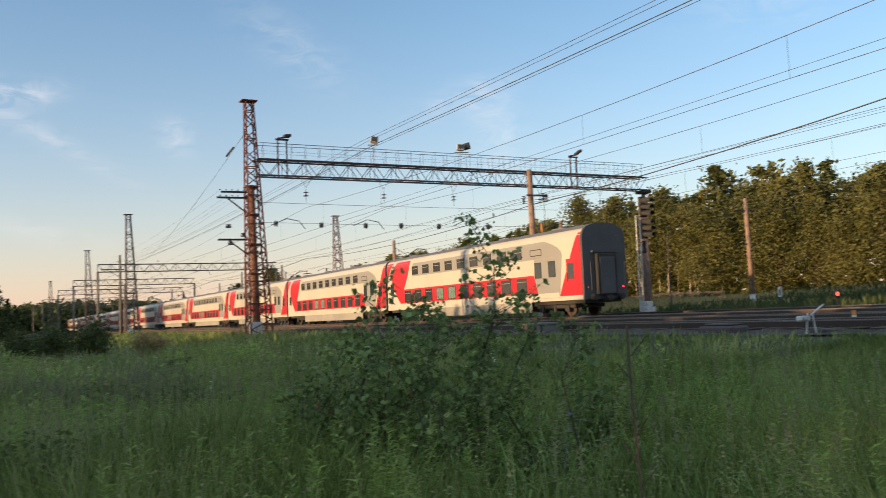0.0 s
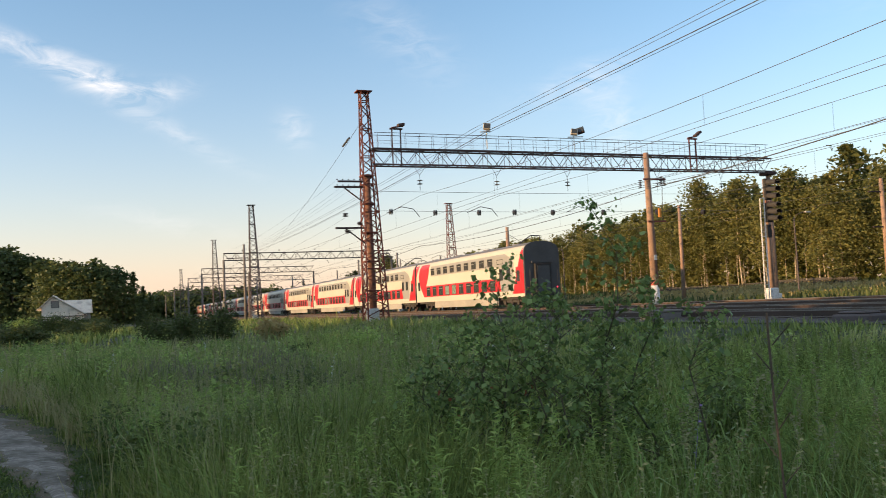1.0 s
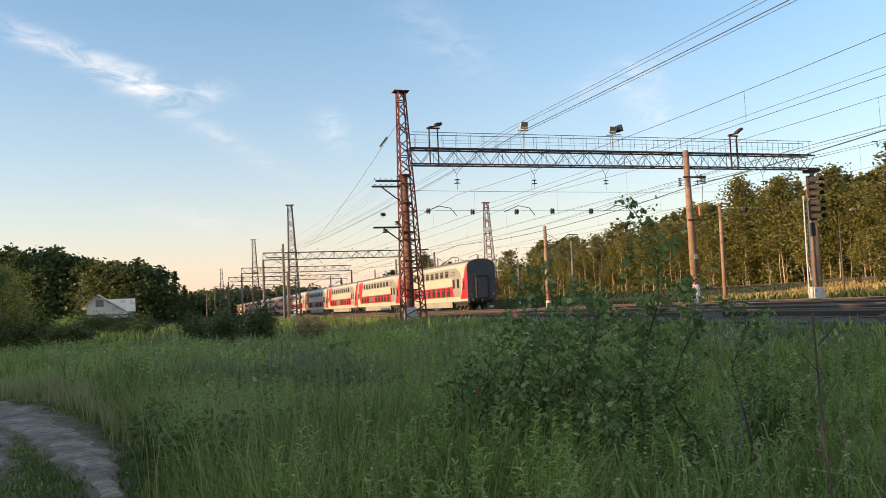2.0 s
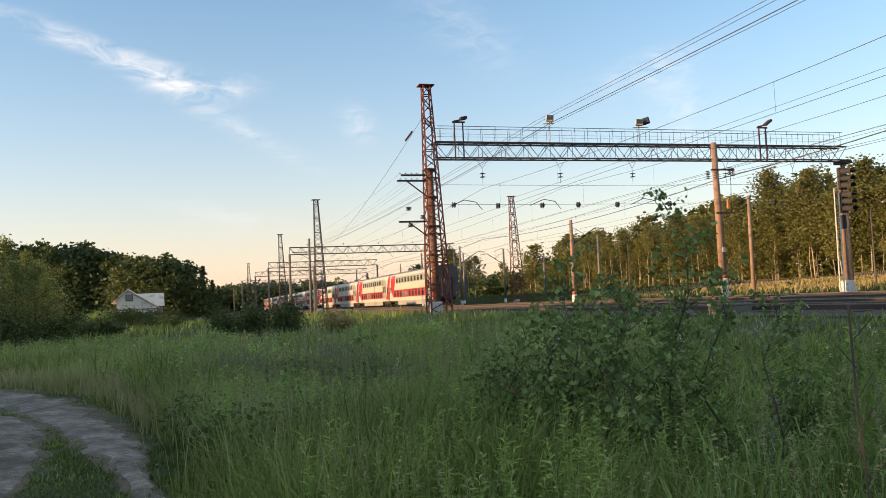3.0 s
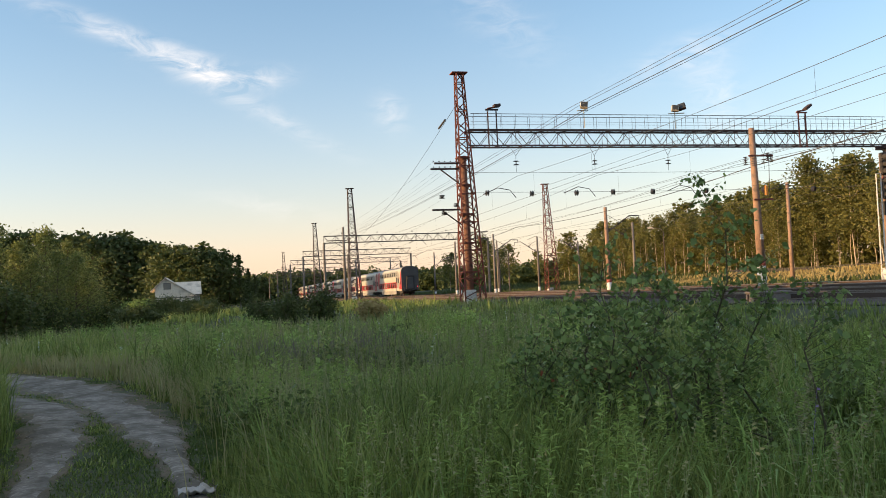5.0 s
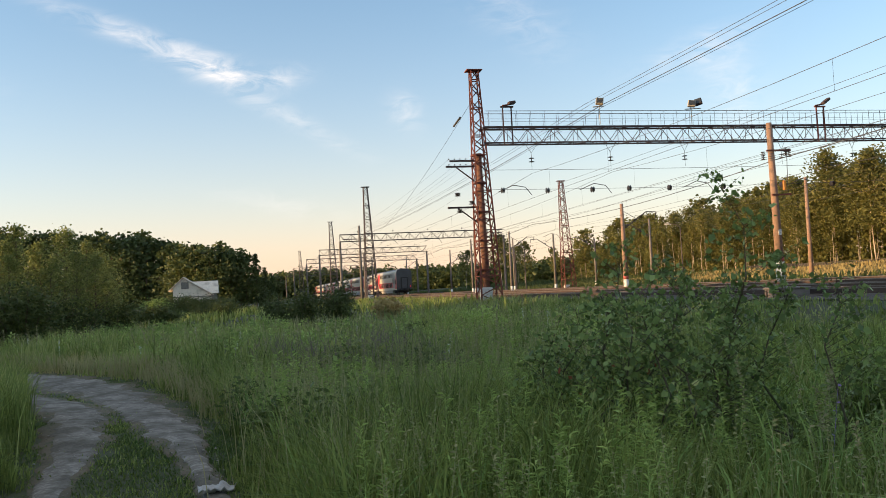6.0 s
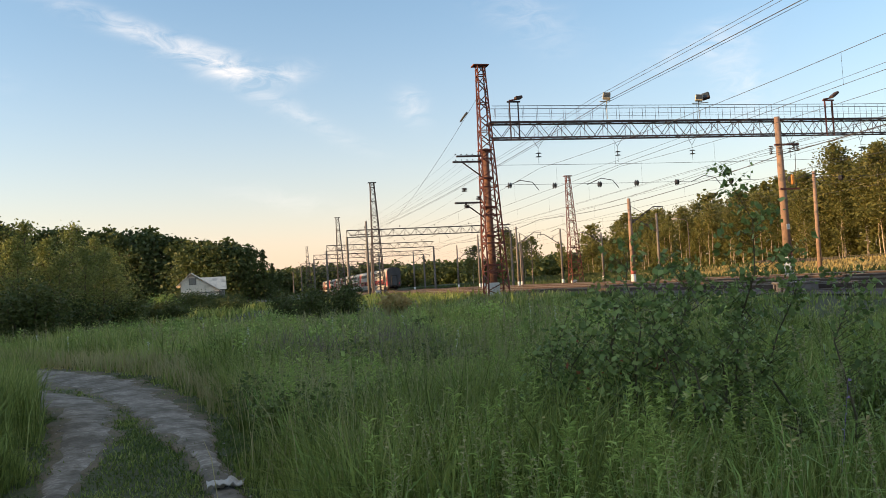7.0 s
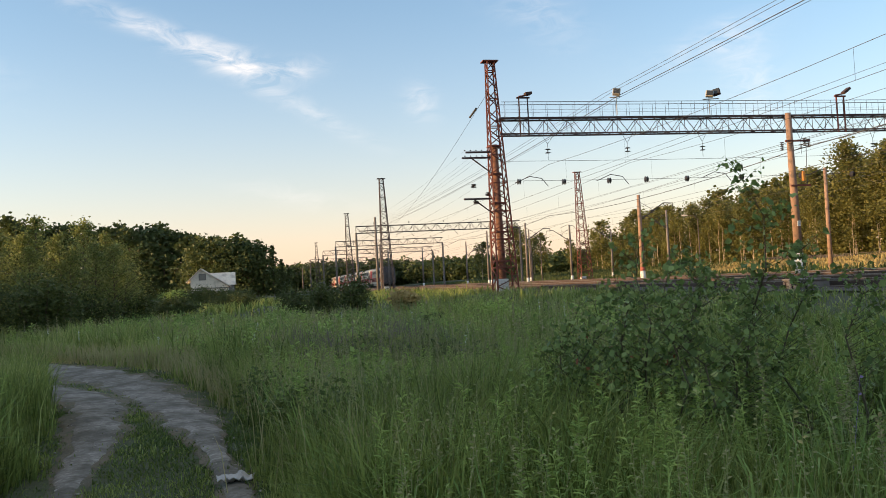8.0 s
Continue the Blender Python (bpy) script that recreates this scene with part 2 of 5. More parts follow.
M_STEM = mat("green brown stem", (0.07, 0.075, 0.03), (0.1, 0.07, 0.04), 4, 30, 0.8)
M_HROOF = mat("pale grey sheet roof", (0.8, 0.7, 0.58), (0.7, 0.6, 0.5), 0.4, 5, 0.6, stain=(0.5, 0.42, 0.34))
M_HWALL = mat("grey plank wall", (0.2, 0.18, 0.16), (0.26, 0.23, 0.2), 0.6, 6, 0.9)
M_BOARD = mat("grey board fence", (0.06, 0.05, 0.042), (0.085, 0.07, 0.056), 0.7, 6, 0.9, per_object=0.15)
M_RAG = mat("crumpled white plastic", (0.5, 0.48, 0.46), (0.4, 0.38, 0.36), 6, 30, 0.5)
M_LEAF = leaf_mat("birch and aspen leaves", [(0.082, 0.092, 0.03), (0.178, 0.176, 0.053), (0.325, 0.29, 0.094)], through=0.45, patch=0.12)
M_LEAFD = leaf_mat("dark conifer green", [(0.055, 0.075, 0.026), (0.09, 0.115, 0.038), (0.15, 0.17, 0.052)], patch=0.15)
M_EDGE = leaf_mat("young birch leaves", [(0.08, 0.11, 0.035), (0.2, 0.23, 0.068), (0.42, 0.42, 0.14)], through=0.42, patch=0.5, patch_amount=0.4)
M_ASPEN = leaf_mat("aspen leaves", [(0.085, 0.13, 0.04), (0.19, 0.27, 0.08), (0.38, 0.46, 0.16)], rough=0.5, through=0.25, patch=1.2, patch_amount=0.3)
M_BUSH = leaf_mat("aspen sapling leaves", [(0.12, 0.18, 0.05), (0.24, 0.33, 0.09), (0.42, 0.52, 0.17)], through=0.5, patch=1.2, patch_amount=0.3)
M_GRASS = leaf_mat("tall meadow grass", [(0.04, 0.062, 0.018), (0.145, 0.19, 0.046), (0.31, 0.37, 0.1), (0.56, 0.52, 0.23)], through=0.45, patch=0.55, patch_amount=0.52)
M_TURF = leaf_mat("short turf", [(0.05, 0.085, 0.022), (0.1, 0.15, 0.04), (0.16, 0.2, 0.065)], patch=0.8)
M_BLADE = leaf_mat("long bright blades", [(0.15, 0.25, 0.06), (0.28, 0.39, 0.1), (0.48, 0.56, 0.18)], patch=0.8)
M_STRAW = leaf_mat("straw", [(0.26, 0.24, 0.1), (0.38, 0.34, 0.16), (0.5, 0.44, 0.23)], patch=0.8)
M_DRY = leaf_mat("seeding grass stalks", [(0.24, 0.27, 0.1), (0.36, 0.35, 0.16), (0.48, 0.43, 0.23)], patch=0.3)
M_WEED = leaf_mat("goldenrod leaves", [(0.2, 0.28, 0.07), (0.32, 0.43, 0.11), (0.46, 0.56, 0.17)], patch=0.6, patch_amount=0.3)
M_PLUME = leaf_mat("faded mugwort plumes", [(0.22, 0.23, 0.1), (0.3, 0.28, 0.14), (0.4, 0.35, 0.19)], patch=0.6)
M_MAUVE = leaf_mat("faded purple-brown stems", [(0.13, 0.1, 0.075), (0.2, 0.16, 0.13), (0.26, 0.2, 0.18)], patch=0.8)
# dry grass tone, turned golden by low sunlight put into the colour
M_GOLD = leaf_mat("sunlit dry bank grass", [(0.34, 0.25, 0.1), (0.46, 0.35, 0.15), (0.36, 0.31, 0.12)], patch=0.2)
M_FLOWER = leaf_mat("lilac flowers", [(0.2, 0.13, 0.32), (0.28, 0.2, 0.4)], patch=2)
M_WFLOWER = leaf_mat("white umbels", [(0.6, 0.62, 0.55), (0.7, 0.7, 0.62)], patch=2)
M_NETTLE = leaf_mat("nettle leaves", [(0.07, 0.1, 0.03), (0.13, 0.17, 0.05), (0.24, 0.28, 0.1)], patch=0.8, patch_amount=0.3)
M_PALE = leaf_mat("pale yellow leaves", [(0.4, 0.44, 0.16), (0.62, 0.62, 0.26)], patch=2)
M_REDLEAF = leaf_mat("reddened leaves", [(0.25, 0.06, 0.03), (0.3, 0.1, 0.04)], patch=2)


# ---- shaping helpers ----
def part(name, bm, material, parent=None, label="", smooth=False):
    me = bpy.data.meshes.new(name)
    bm.to_mesh(me)
    bm.free()
    me.materials.append(material)
    if smooth:
        me.polygons.foreach_set("use_smooth", [True] * len(me.polygons))
    ob = new(name, me)
    if parent is not None:
        ob.parent = parent
    if label:
        ob["label"] = label
    return ob


def box(bm, x0, y0, z0, x1, y1, z1, bevel=0.0):
    r = bmesh.ops.create_cube(bm, size=1, matrix=Matrix.LocRotScale(((x0 + x1) / 2, (y0 + y1) / 2, (z0 + z1) / 2), None, (abs(x1 - x0), abs(y1 - y0), abs(z1 - z0))))
    if bevel:
        es = list({e for v in r["verts"] for e in v.link_edges})
        bmesh.ops.bevel(bm, geom=es, offset=bevel, segments=1, affect="EDGES")
    return bm


def bar(bm, a, b, r0, r1=None, n=6, cap=True):
    """A round or angular bar from a to b."""
    a, b = Vector(a), Vector(b)
    r1 = r0 if r1 is None else r1
    d = (b - a).normalized()
    u = d.cross(Vector((0.3, 0.9, 0.1)) if abs(d.z) > 0.9 else Vector((0, 0, 1))).normalized()
    v = d.cross(u)
    rings = []
    for p, r in ((a, r0), (b, r1)):
        rings.append([bm.verts.new(p + (u * math.cos(2 * math.pi * (i + 0.5) / n) + v * math.sin(2 * math.pi * (i + 0.5) / n)) * r) for i in range(n)])
    for i in range(n):
        j = (i + 1) % n
        bm.faces.new((rings[0][i], rings[0][j], rings[1][j], rings[1][i]))
    if cap:
        bm.faces.new(rings[0][::-1]), bm.faces.new(rings[1])
    return bm


def tube(bm, pts, r, n=5):
    for a, b in zip(pts[:-1], pts[1:]):
        bar(bm, a, b, r, r, n)
    return bm


def limb(bm, pts, radii, n=7):
    """A tapering stem through points that climb."""
    rings = [[bm.verts.new(Vector(p) + Vector((math.cos(2 * math.pi * i / n), math.sin(2 * math.pi * i / n), 0)) * r) for i in range(n)] for p, r in zip(pts, radii)]
    for a, b in zip(rings[:-1], rings[1:]):
        for i in range(n):
            j = (i + 1) % n
            bm.faces.new((a[i], a[j], b[j], b[i]))
    bm.faces.new(rings[0][::-1]), bm.faces.new(rings[-1])
    return bm


def lathe(bm, profile, at=(0, 0, 0), n=12):
    """A turned shape about z: profile of (radius, z)."""
    at, rings = Vector(at), []
    for r, z in profile:
        rings.append([bm.verts.new(at + Vector((r * math.cos(2 * math.pi * i / n), r * math.sin(2 * math.pi * i / n), z))) for i in range(n)])
    for p, q in zip(rings[:-1], rings[1:]):
        for i in range(n):
            j = (i + 1) % n
            bm.faces.new((p[i], p[j], q[j], q[i]))
    bm.faces.new(rings[0][::-1]), bm.faces.new(rings[-1])
    return bm


def thing(name, label, category, at=(0, 0, 0), group="", kind=""):
    e = new(name)
    e.location = at
    return tagged(e, label, category, group, kind)


def mesh_np(name, verts, quads=None, tris=None, material=None, smooth=False):
    """A mesh from arrays that the code itself computes."""
    me = bpy.data.meshes.new(name)
    quads = np.zeros((0, 4), np.int64) if quads is None else quads
    tris = np.zeros((0, 3), np.int64) if tris is None else tris
    me.vertices.add(len(verts))
    me.vertices.foreach_set("co", np.asarray(verts, np.float32).ravel())
    me.loops.add(quads.size + tris.size)
    me.loops.foreach_set("vertex_index", np.concatenate([quads.ravel(), tris.ravel()]).astype(np.int32))
    me.polygons.add(len(quads) + len(tris))
    starts = np.concatenate([np.arange(len(quads)) * 4, quads.size + np.arange(len(tris)) * 3])
    me.polygons.foreach_set("loop_start", starts.astype(np.int32))
    if smooth:
        me.polygons.foreach_set("use_smooth", np.ones(len(quads) + len(tris), bool))
    me.update(calc_edges=True)
    if material:
        me.materials.append(material)
    return me


def sstep(a, b, x):
    u = np.clip((x - a) / (b - a), 0, 1)
    return u * u * (3 - 2 * u)


def gz(x, y):
    """The height of the ground: a low meadow that climbs to the level of the tracks."""
    x, y = np.asarray(x, float), np.asarray(y, float)
    wave = 0.07 * np.sin(x * 0.55 + 1.3) * np.sin(y * 0.37) + 0.05 * np.sin(x * 1.3 + y * 0.9) + 0.1 * np.sin(y * 0.11 + x * 0.07)
    z = -1.12 + 0.18 * sstep(5, 10, x) + 0.68 * sstep(9.8, 14.6, x) + 0.25 * sstep(30, 90, y) * (1 - sstep(5.5, 13.5, x))
    far = sstep(46, 75, x)
    return z + wave * (1 - sstep(9, 13, x)) + far * (0.2 + 0.9 * sstep(54, 74, x)) + 0.2 * sstep(44, 56, x) * np.sin(x * 0.4 + y * 0.2)


# ---- ground, path, tracks ----
def axis(a, b, step, far, grow=1.35):
    v, s = list(np.arange(a, b + 1e-6, step)), step
    lo, hi = [a], [b]
    while hi[-1] < far:
        s *= grow
        hi.append(hi[-1] + s)
        lo.append(lo[-1] - s)
    return np.array(lo[:0:-1] + v + hi[1:])


def make_ground():
    xs, ys = axis(-40, 92, 0.8, 2600), axis(-10, 130, 1.0, 2600)
    gx, gy = np.meshgrid(xs, ys)
    v = np.stack([gx, gy, gz(gx, gy)], -1).reshape(-1, 3)
    n = len(xs)
    i = (np.arange(len(ys) - 1)[:, None] * n + np.arange(n - 1)[None]).ravel()
    ob = new("ground", mesh_np("ground", v, np.stack([i, i + 1, i + n + 1, i + n], 1), None, M_GROUND, True))
    tagged(ob, "uneven meadow ground under tall green grass", "ground", kind="structure")


# the wheel ruts: x, y and half width along each
RUT_R = [(-0.2, 2.0, 0.12), (-0.28, 5.0, 0.14), (-0.35, 7.3, 0.15), (-0.48, 8.0, 0.14), (-0.7, 9.2, 0.17), (-0.9, 10.4, 0.34), (-1.26, 12.1, 0.45), (-1.8, 14.3, 0.58), (-2.5, 16.4, 0.66), (-3.5, 18.7, 0.7), (-4.9, 21.6, 0.7), (-8.0, 25.0, 0.7), (-15, 29, 0.6)]
RUT_L = [(-1.5, 2.0, 0.15), (-1.6, 5.0, 0.16), (-1.8, 7.96, 0.17), (-1.92, 8.95, 0.22), (-2.0, 9.9, 0.31), (-2.16, 11.1, 0.42), (-2.36, 12.6, 0.54), (-2.8, 14.2, 0.6), (-3.6, 15.8, 0.55), (-4.8, 18.0, 0.5), (-6.6, 20.6, 0.5), (-9.6, 23.2, 0.5), (-16, 26.5, 0.5)]


def smooth_line(pts, step=0.25):
    p = np.array(pts, float)
    d = np.concatenate([[0], np.cumsum(np.hypot(*np.diff(p[:, :2], axis=0).T))])
    s = np.arange(0, d[-1], step)
    q = np.stack([np.interp(s, d, p[:, c]) for c in range(3)], 1)
    k = np.ones(9) / 9
    for c in range(3):
        q[4:-4, c] = np.convolve(q[:, c], k, "valid")
    return q


def rut_strip(name, label, pts, seed, widen, rise, ragged, material):
    q3 = smooth_line(pts, 0.08)
    q, w0 = q3[:, :2], q3[:, 2]
    d = np.gradient(q, axis=0)
    nrm = np.stack([-d[:, 1], d[:, 0]], 1) / np.hypot(d[:, 0], d[:, 1])[:, None]
    s, rows = np.arange(len(q)) * 0.08, []

    def edge(u):
        return np.array([noise.noise(Vector((a * 0.9, seed * 5.0 + u, 0))) * 0.3 + noise.noise(Vector((a * 2.9, seed * 7.0 + u, 1))) * 0.24 + noise.noise(Vector((a * 9.0, seed + u, 2))) * 0.07 for a in s])

    left, right = widen * (1 + ragged * edge(3.3)), widen * (1 + ragged * edge(31.7))
    for k in np.linspace(-1, 1, 17):
        pnt = q + nrm * (w0 * np.where(k < 0, left, right) * k)[:, None]
        relief = np.array([noise.noise(Vector((a * 1.8, b * 1.8, 0))) * 0.01 + noise.noise(Vector((a * 6, b * 6, 3))) * 0.003 for a, b in pnt])
        z = gz(pnt[:, 0], pnt[:, 1]) + rise - rise * k ** 4 - 0.03 * (abs(k) > 0.99) + relief
        rows.append(np.column_stack([pnt, z]))
    v = np.stack(rows, 1)
    m, n = v.shape[:2]
    i = (np.arange(m - 1)[:, None] * n + np.arange(n - 1)[None]).ravel()
    ob = new(name, mesh_np(name, v.reshape(-1, 3), np.stack([i, i + 1, i + n + 1, i + n], 1), None, material, True))
    tagged(ob, label, "path", kind="structure")


def make_path():
    for pts, seed in ((RUT_R, 1), (RUT_L, 2)):
        rut_strip("bare_soil", "brown trodden soil along the wheel rut", pts, seed + 4, 1.16, 0.022, 1.5, M_SOIL)
        rut_strip("dirt_track", "pale worn gravel wheel rut in the grass", pts, seed, 0.76, 0.04, 2.0, M_DIRT)
    # loose stones in the ruts
    rng = np.random.default_rng(4)
    vs, ts, off = [], [], 0
    base = np.array([(1, 0, 0), (-1, 0, 0), (0, 1, 0), (0, -1, 0), (0, 0, 1), (0, 0, -1)], float)
    tri = np.array([(0, 2, 4), (2, 1, 4), (1, 3, 4), (3, 0, 4), (2, 0, 5), (1, 2, 5), (3, 1, 5), (0, 3, 5)])
    for pts in (RUT_R, RUT_L):
        q = smooth_line(pts, 0.1)[:160]
        for k in range(520):
            a, b, w = q[rng.integers(len(q))]
            x, y, r = a + rng.normal(0, w * 0.6), b + rng.normal(0, w * 0.3), 0.005 + 0.02 * rng.uniform() ** 3
            vs.append(base * r * rng.uniform(0.6, 1.3, (6, 3)) * np.array([1, 1, 0.55]) + np.array([x, y, float(gz(x, y)) + 0.03]))
            ts.append(tri + off)
            off += 6
    ob = new("loose_stones", mesh_np("loose_stones", np.concatenate(vs), None, np.concatenate(ts), M_STONE))
    tagged(ob, "small pale stones lying in the wheel ruts", "stones", kind="stuff")


TRACKS = (17.7, 23.2, 30.6, 38.6)


def make_yard_bed():
    """An added dark sheet under all the tracks; its colour stands for their shade."""
    xs, ys = np.arange(14.6, 46.01, 0.7), np.concatenate([np.arange(-40, 130, 1.4), [200, 400, 2400]])
    gx, gy = np.meshgrid(xs, ys)
    rng = np.random.default_rng(6)
    gzv = gz(gx, gy) + 0.035 + rng.normal(0, 0.012, gx.shape)
    n = len(xs)
    i = (np.arange(len(ys) - 1)[:, None] * n + np.arange(n - 1)[None]).ravel()
    ob = new("yard_bed", mesh_np("yard_bed", np.stack([gx, gy, gzv], -1).reshape(-1, 3), np.stack([i, i + 1, i + n + 1, i + n], 1), None, M_YARDBED))
    tagged(ob, "dark brown bed between the tracks, their shade in its colour", "ground", kind="structure")


def make_tracks():
    for c in TRACKS:
        # ballast bed with sloping shoulders
        ys = np.concatenate([np.arange(-40, 110, 0.5), np.arange(110, 600, 10.0), [2400]])
        prof = [(-2.6, -0.36), (-2.2, -0.3), (-1.75, -0.2), (-0.9, -0.19), (0, -0.2), (0.9, -0.19), (1.75, -0.2), (2.2, -0.3), (2.6, -0.36)]
        rng = np.random.default_rng(int(c * 10))
        v = np.array([[(c + px + rng.normal(0, 0.03), y, pz + rng.normal(0, 0.02)) for px, pz in prof] for y in ys])
        m, n = v.shape[:2]
        i = (np.arange(m - 1)[:, None] * n + np.arange(n - 1)[None]).ravel()
        bed = new("ballast", mesh_np("ballast", v.reshape(-1, 3), np.stack([i, i + 1, i + n + 1, i + n], 1), None, M_BALLAST))
        tagged(bed, "brown-grey crushed stone ballast bed", "ballast", kind="structure")
        track = thing("railway_track", "rusty rails on sleepers in brown ballast", "track", kind="structure")
        for side in (-0.79, 0.79):
            for nm, mt, w, z0, z1 in (("rail", M_RAIL, 0.03, -0.16, -0.03), ("rail_foot", M_RAIL, 0.07, -0.175, -0.155), ("rail_head", M_RAILTOP, 0.036, -0.03, 0.0)):
                part(nm, box(bmesh.new(), c + side - w, -40, z0, c + side + w, 2400, z1), mt, track)
        bm = box(bmesh.new(), -1.35, -0.13, -0.2, 1.35, 0.13, -0.165, 0.02)
        first = part("sleeper", bm, M_SLEEPER, track)
        first.location = (c, 5, 0)
        for k in range(1, 130):
            o = new("sleeper", first.data)
            o.parent, o.location = track, (c + random.uniform(-0.03, 0.03), 5 + 0.56 * k, random.uniform(-0.01, 0.01))


# ---- overhead line ----
def lattice(bm, legs, steps, r, rb):
    """Four legs, each a pair of ends, with zigzag bracing on every side."""
    legs = [(Vector(a), Vector(b)) for a, b in legs]
    for a, b in legs:
        bar(bm, a, b, r, r * 0.8, 4)
    ts = [i / steps for i in range(steps + 1)]
    for s in range(4):
        (a0, a1), (b0, b1) = legs[s], legs[(s + 1) % 4]
        for i in range(steps):
            p, q = (a0.lerp(a1, ts[i]), b0.lerp(b1, ts[i + 1])) if i % 2 else (b0.lerp(b1, ts[i]), a0.lerp(a1, ts[i + 1]))
            bar(bm, p, q, rb, rb, 4, False)
            if i % 3 == 0:
                bar(bm, a0.lerp(a1, ts[i]), b0.lerp(b1, ts[i]), rb, rb, 4, False)
    return bm


def insulator(parent, at, n=3, r=0.13, step=0.1):
    prof = []
    for k in range(n):
        z = k * step
        prof += [(0.03, z), (r, z + 0.02), (r * 0.75, z + 0.06), (0.03, z + 0.07)]
    ob = part("insulator", lathe(bmesh.new(), prof, (0, 0, 0), 10), M_INS, parent, "brown glazed porcelain insulator")
    ob.location = at
    return ob


def lattice_mast(x, y, top, base, foot, head, column, rust):
    ob = thing("lattice_mast", "tall rusty lattice steel mast beside the tracks" if rust else "grey lattice floodlight mast", "mast", (x, y, base))
    m = M_RUST if rust else M_STEEL
    h = top - base
    f, w = foot, head
    legs = []
    for sx, sy in ((-1, -1), (1, -1), (1, 1), (-1, 1)):
        x0 = -0.32 if sx < 0 else f - 0.32
        x1 = -0.2 + 0.06 if sx < 0 else w - 0.14
        legs.append(((x0, sy * f * 0.45, -0.5), (x1, sy * w * 0.5, h)))
    part("tower", lattice(bmesh.new(), legs, int(h / 0.55), 0.072, 0.04), m, ob)
    part("platform", box(bmesh.new(), -0.42, -0.36, h, w + 0.12, 0.36, h + 0.07, 0.01), m, ob)
    part("footing", box(bmesh.new(), -0.2, -0.3, -0.6, 0.5, 0.3, 0.55, 0.05), M_WHITE, ob, "whitewashed concrete footing")
    if column:
        part("column", bar(bmesh.new(), (0.2, 0, 0), (0.12, 0, column), 0.24, 0.19, 16), M_RUSTCOL, ob, "rust-streaked round concrete column", True)
        for zz in (1.6, 3.4, 5.2, 7.0, column - 0.15):
            part("clamp", box(bmesh.new(), -0.3, -0.36, zz, 0.62 - zz * 0.02, 0.36, zz + 0.09), m, ob)
    return ob


def truss(parent, x0, x1, y, z0, z1, depth, m, step, r=0.05):
    for zz in (z0, z1):
        for yy in (-depth / 2, depth / 2):
            part("chord", box(bmesh.new(), x0, yy - r, zz - r, x1, yy + r, zz + r), m, parent)
    bm = bmesh.new()
    n = int((x1 - x0) / step)
    for yy in (-depth / 2, depth / 2):
        for i in range(n):
            a, b = x0 + (x1 - x0) * i / n, x0 + (x1 - x0) * (i + 1) / n
            lo, hi = (z0, z1) if i % 2 else (z1, z0)
            bar(bm, (a, yy, lo), (b, yy, hi), r * 0.5, r * 0.5, 4, False)
            if i % 2 == 0:
                bar(bm, (a, yy, z0), (a, yy, z1), r * 0.45, r * 0.45, 4, False)
    for zz in (z0, z1):
        for i in range(n):
            a, b = x0 + (x1 - x0) * i / n, x0 + (x1 - x0) * (i + 1) / n
            bar(bm, (a, -depth / 2 if i % 2 else depth / 2, zz), (b, depth / 2 if i % 2 else -depth / 2, zz), r * 0.4, r * 0.4, 4, False)
    part("bracing", bm, m, parent)


def floodlight(x, y, z, yaw, bracket, double=False):
    ob = thing("floodlight", "weathered square floodlight on the gantry railing", "lamp", (x, y, z), "gantry floodlights")
    for k in range(2 if double else 1):
        bm = box(bmesh.new(), -0.24, -0.14, -0.2, 0.24, 0.14, 0.22, 0.03)
        h = part("housing", bm, M_LAMP if not (double and k) else M_DARK, ob)
        h.matrix_basis = pose(0.5 * k, -0.1, 0.05 + 0.12 * k, -18, 8 - 20 * k, yaw - 15 * k)
        g = part("lens", box(bmesh.new(), -0.2, -0.155, -0.16, 0.2, -0.142, 0.18), M_GLASS, h)
    bm = bmesh.new()
    bar(bm, (0, 0, -bracket), (0, 0, 0), 0.03, 0.03, 6)
    bar(bm, (-0.45, 0, -0.28), (0.3 + (0.4 if double else 0), 0, -0.22), 0.035, 0.035, 6)
    part("bracket", bm, M_LAMP, ob)
    return ob


GANTRY_Y = 50.0


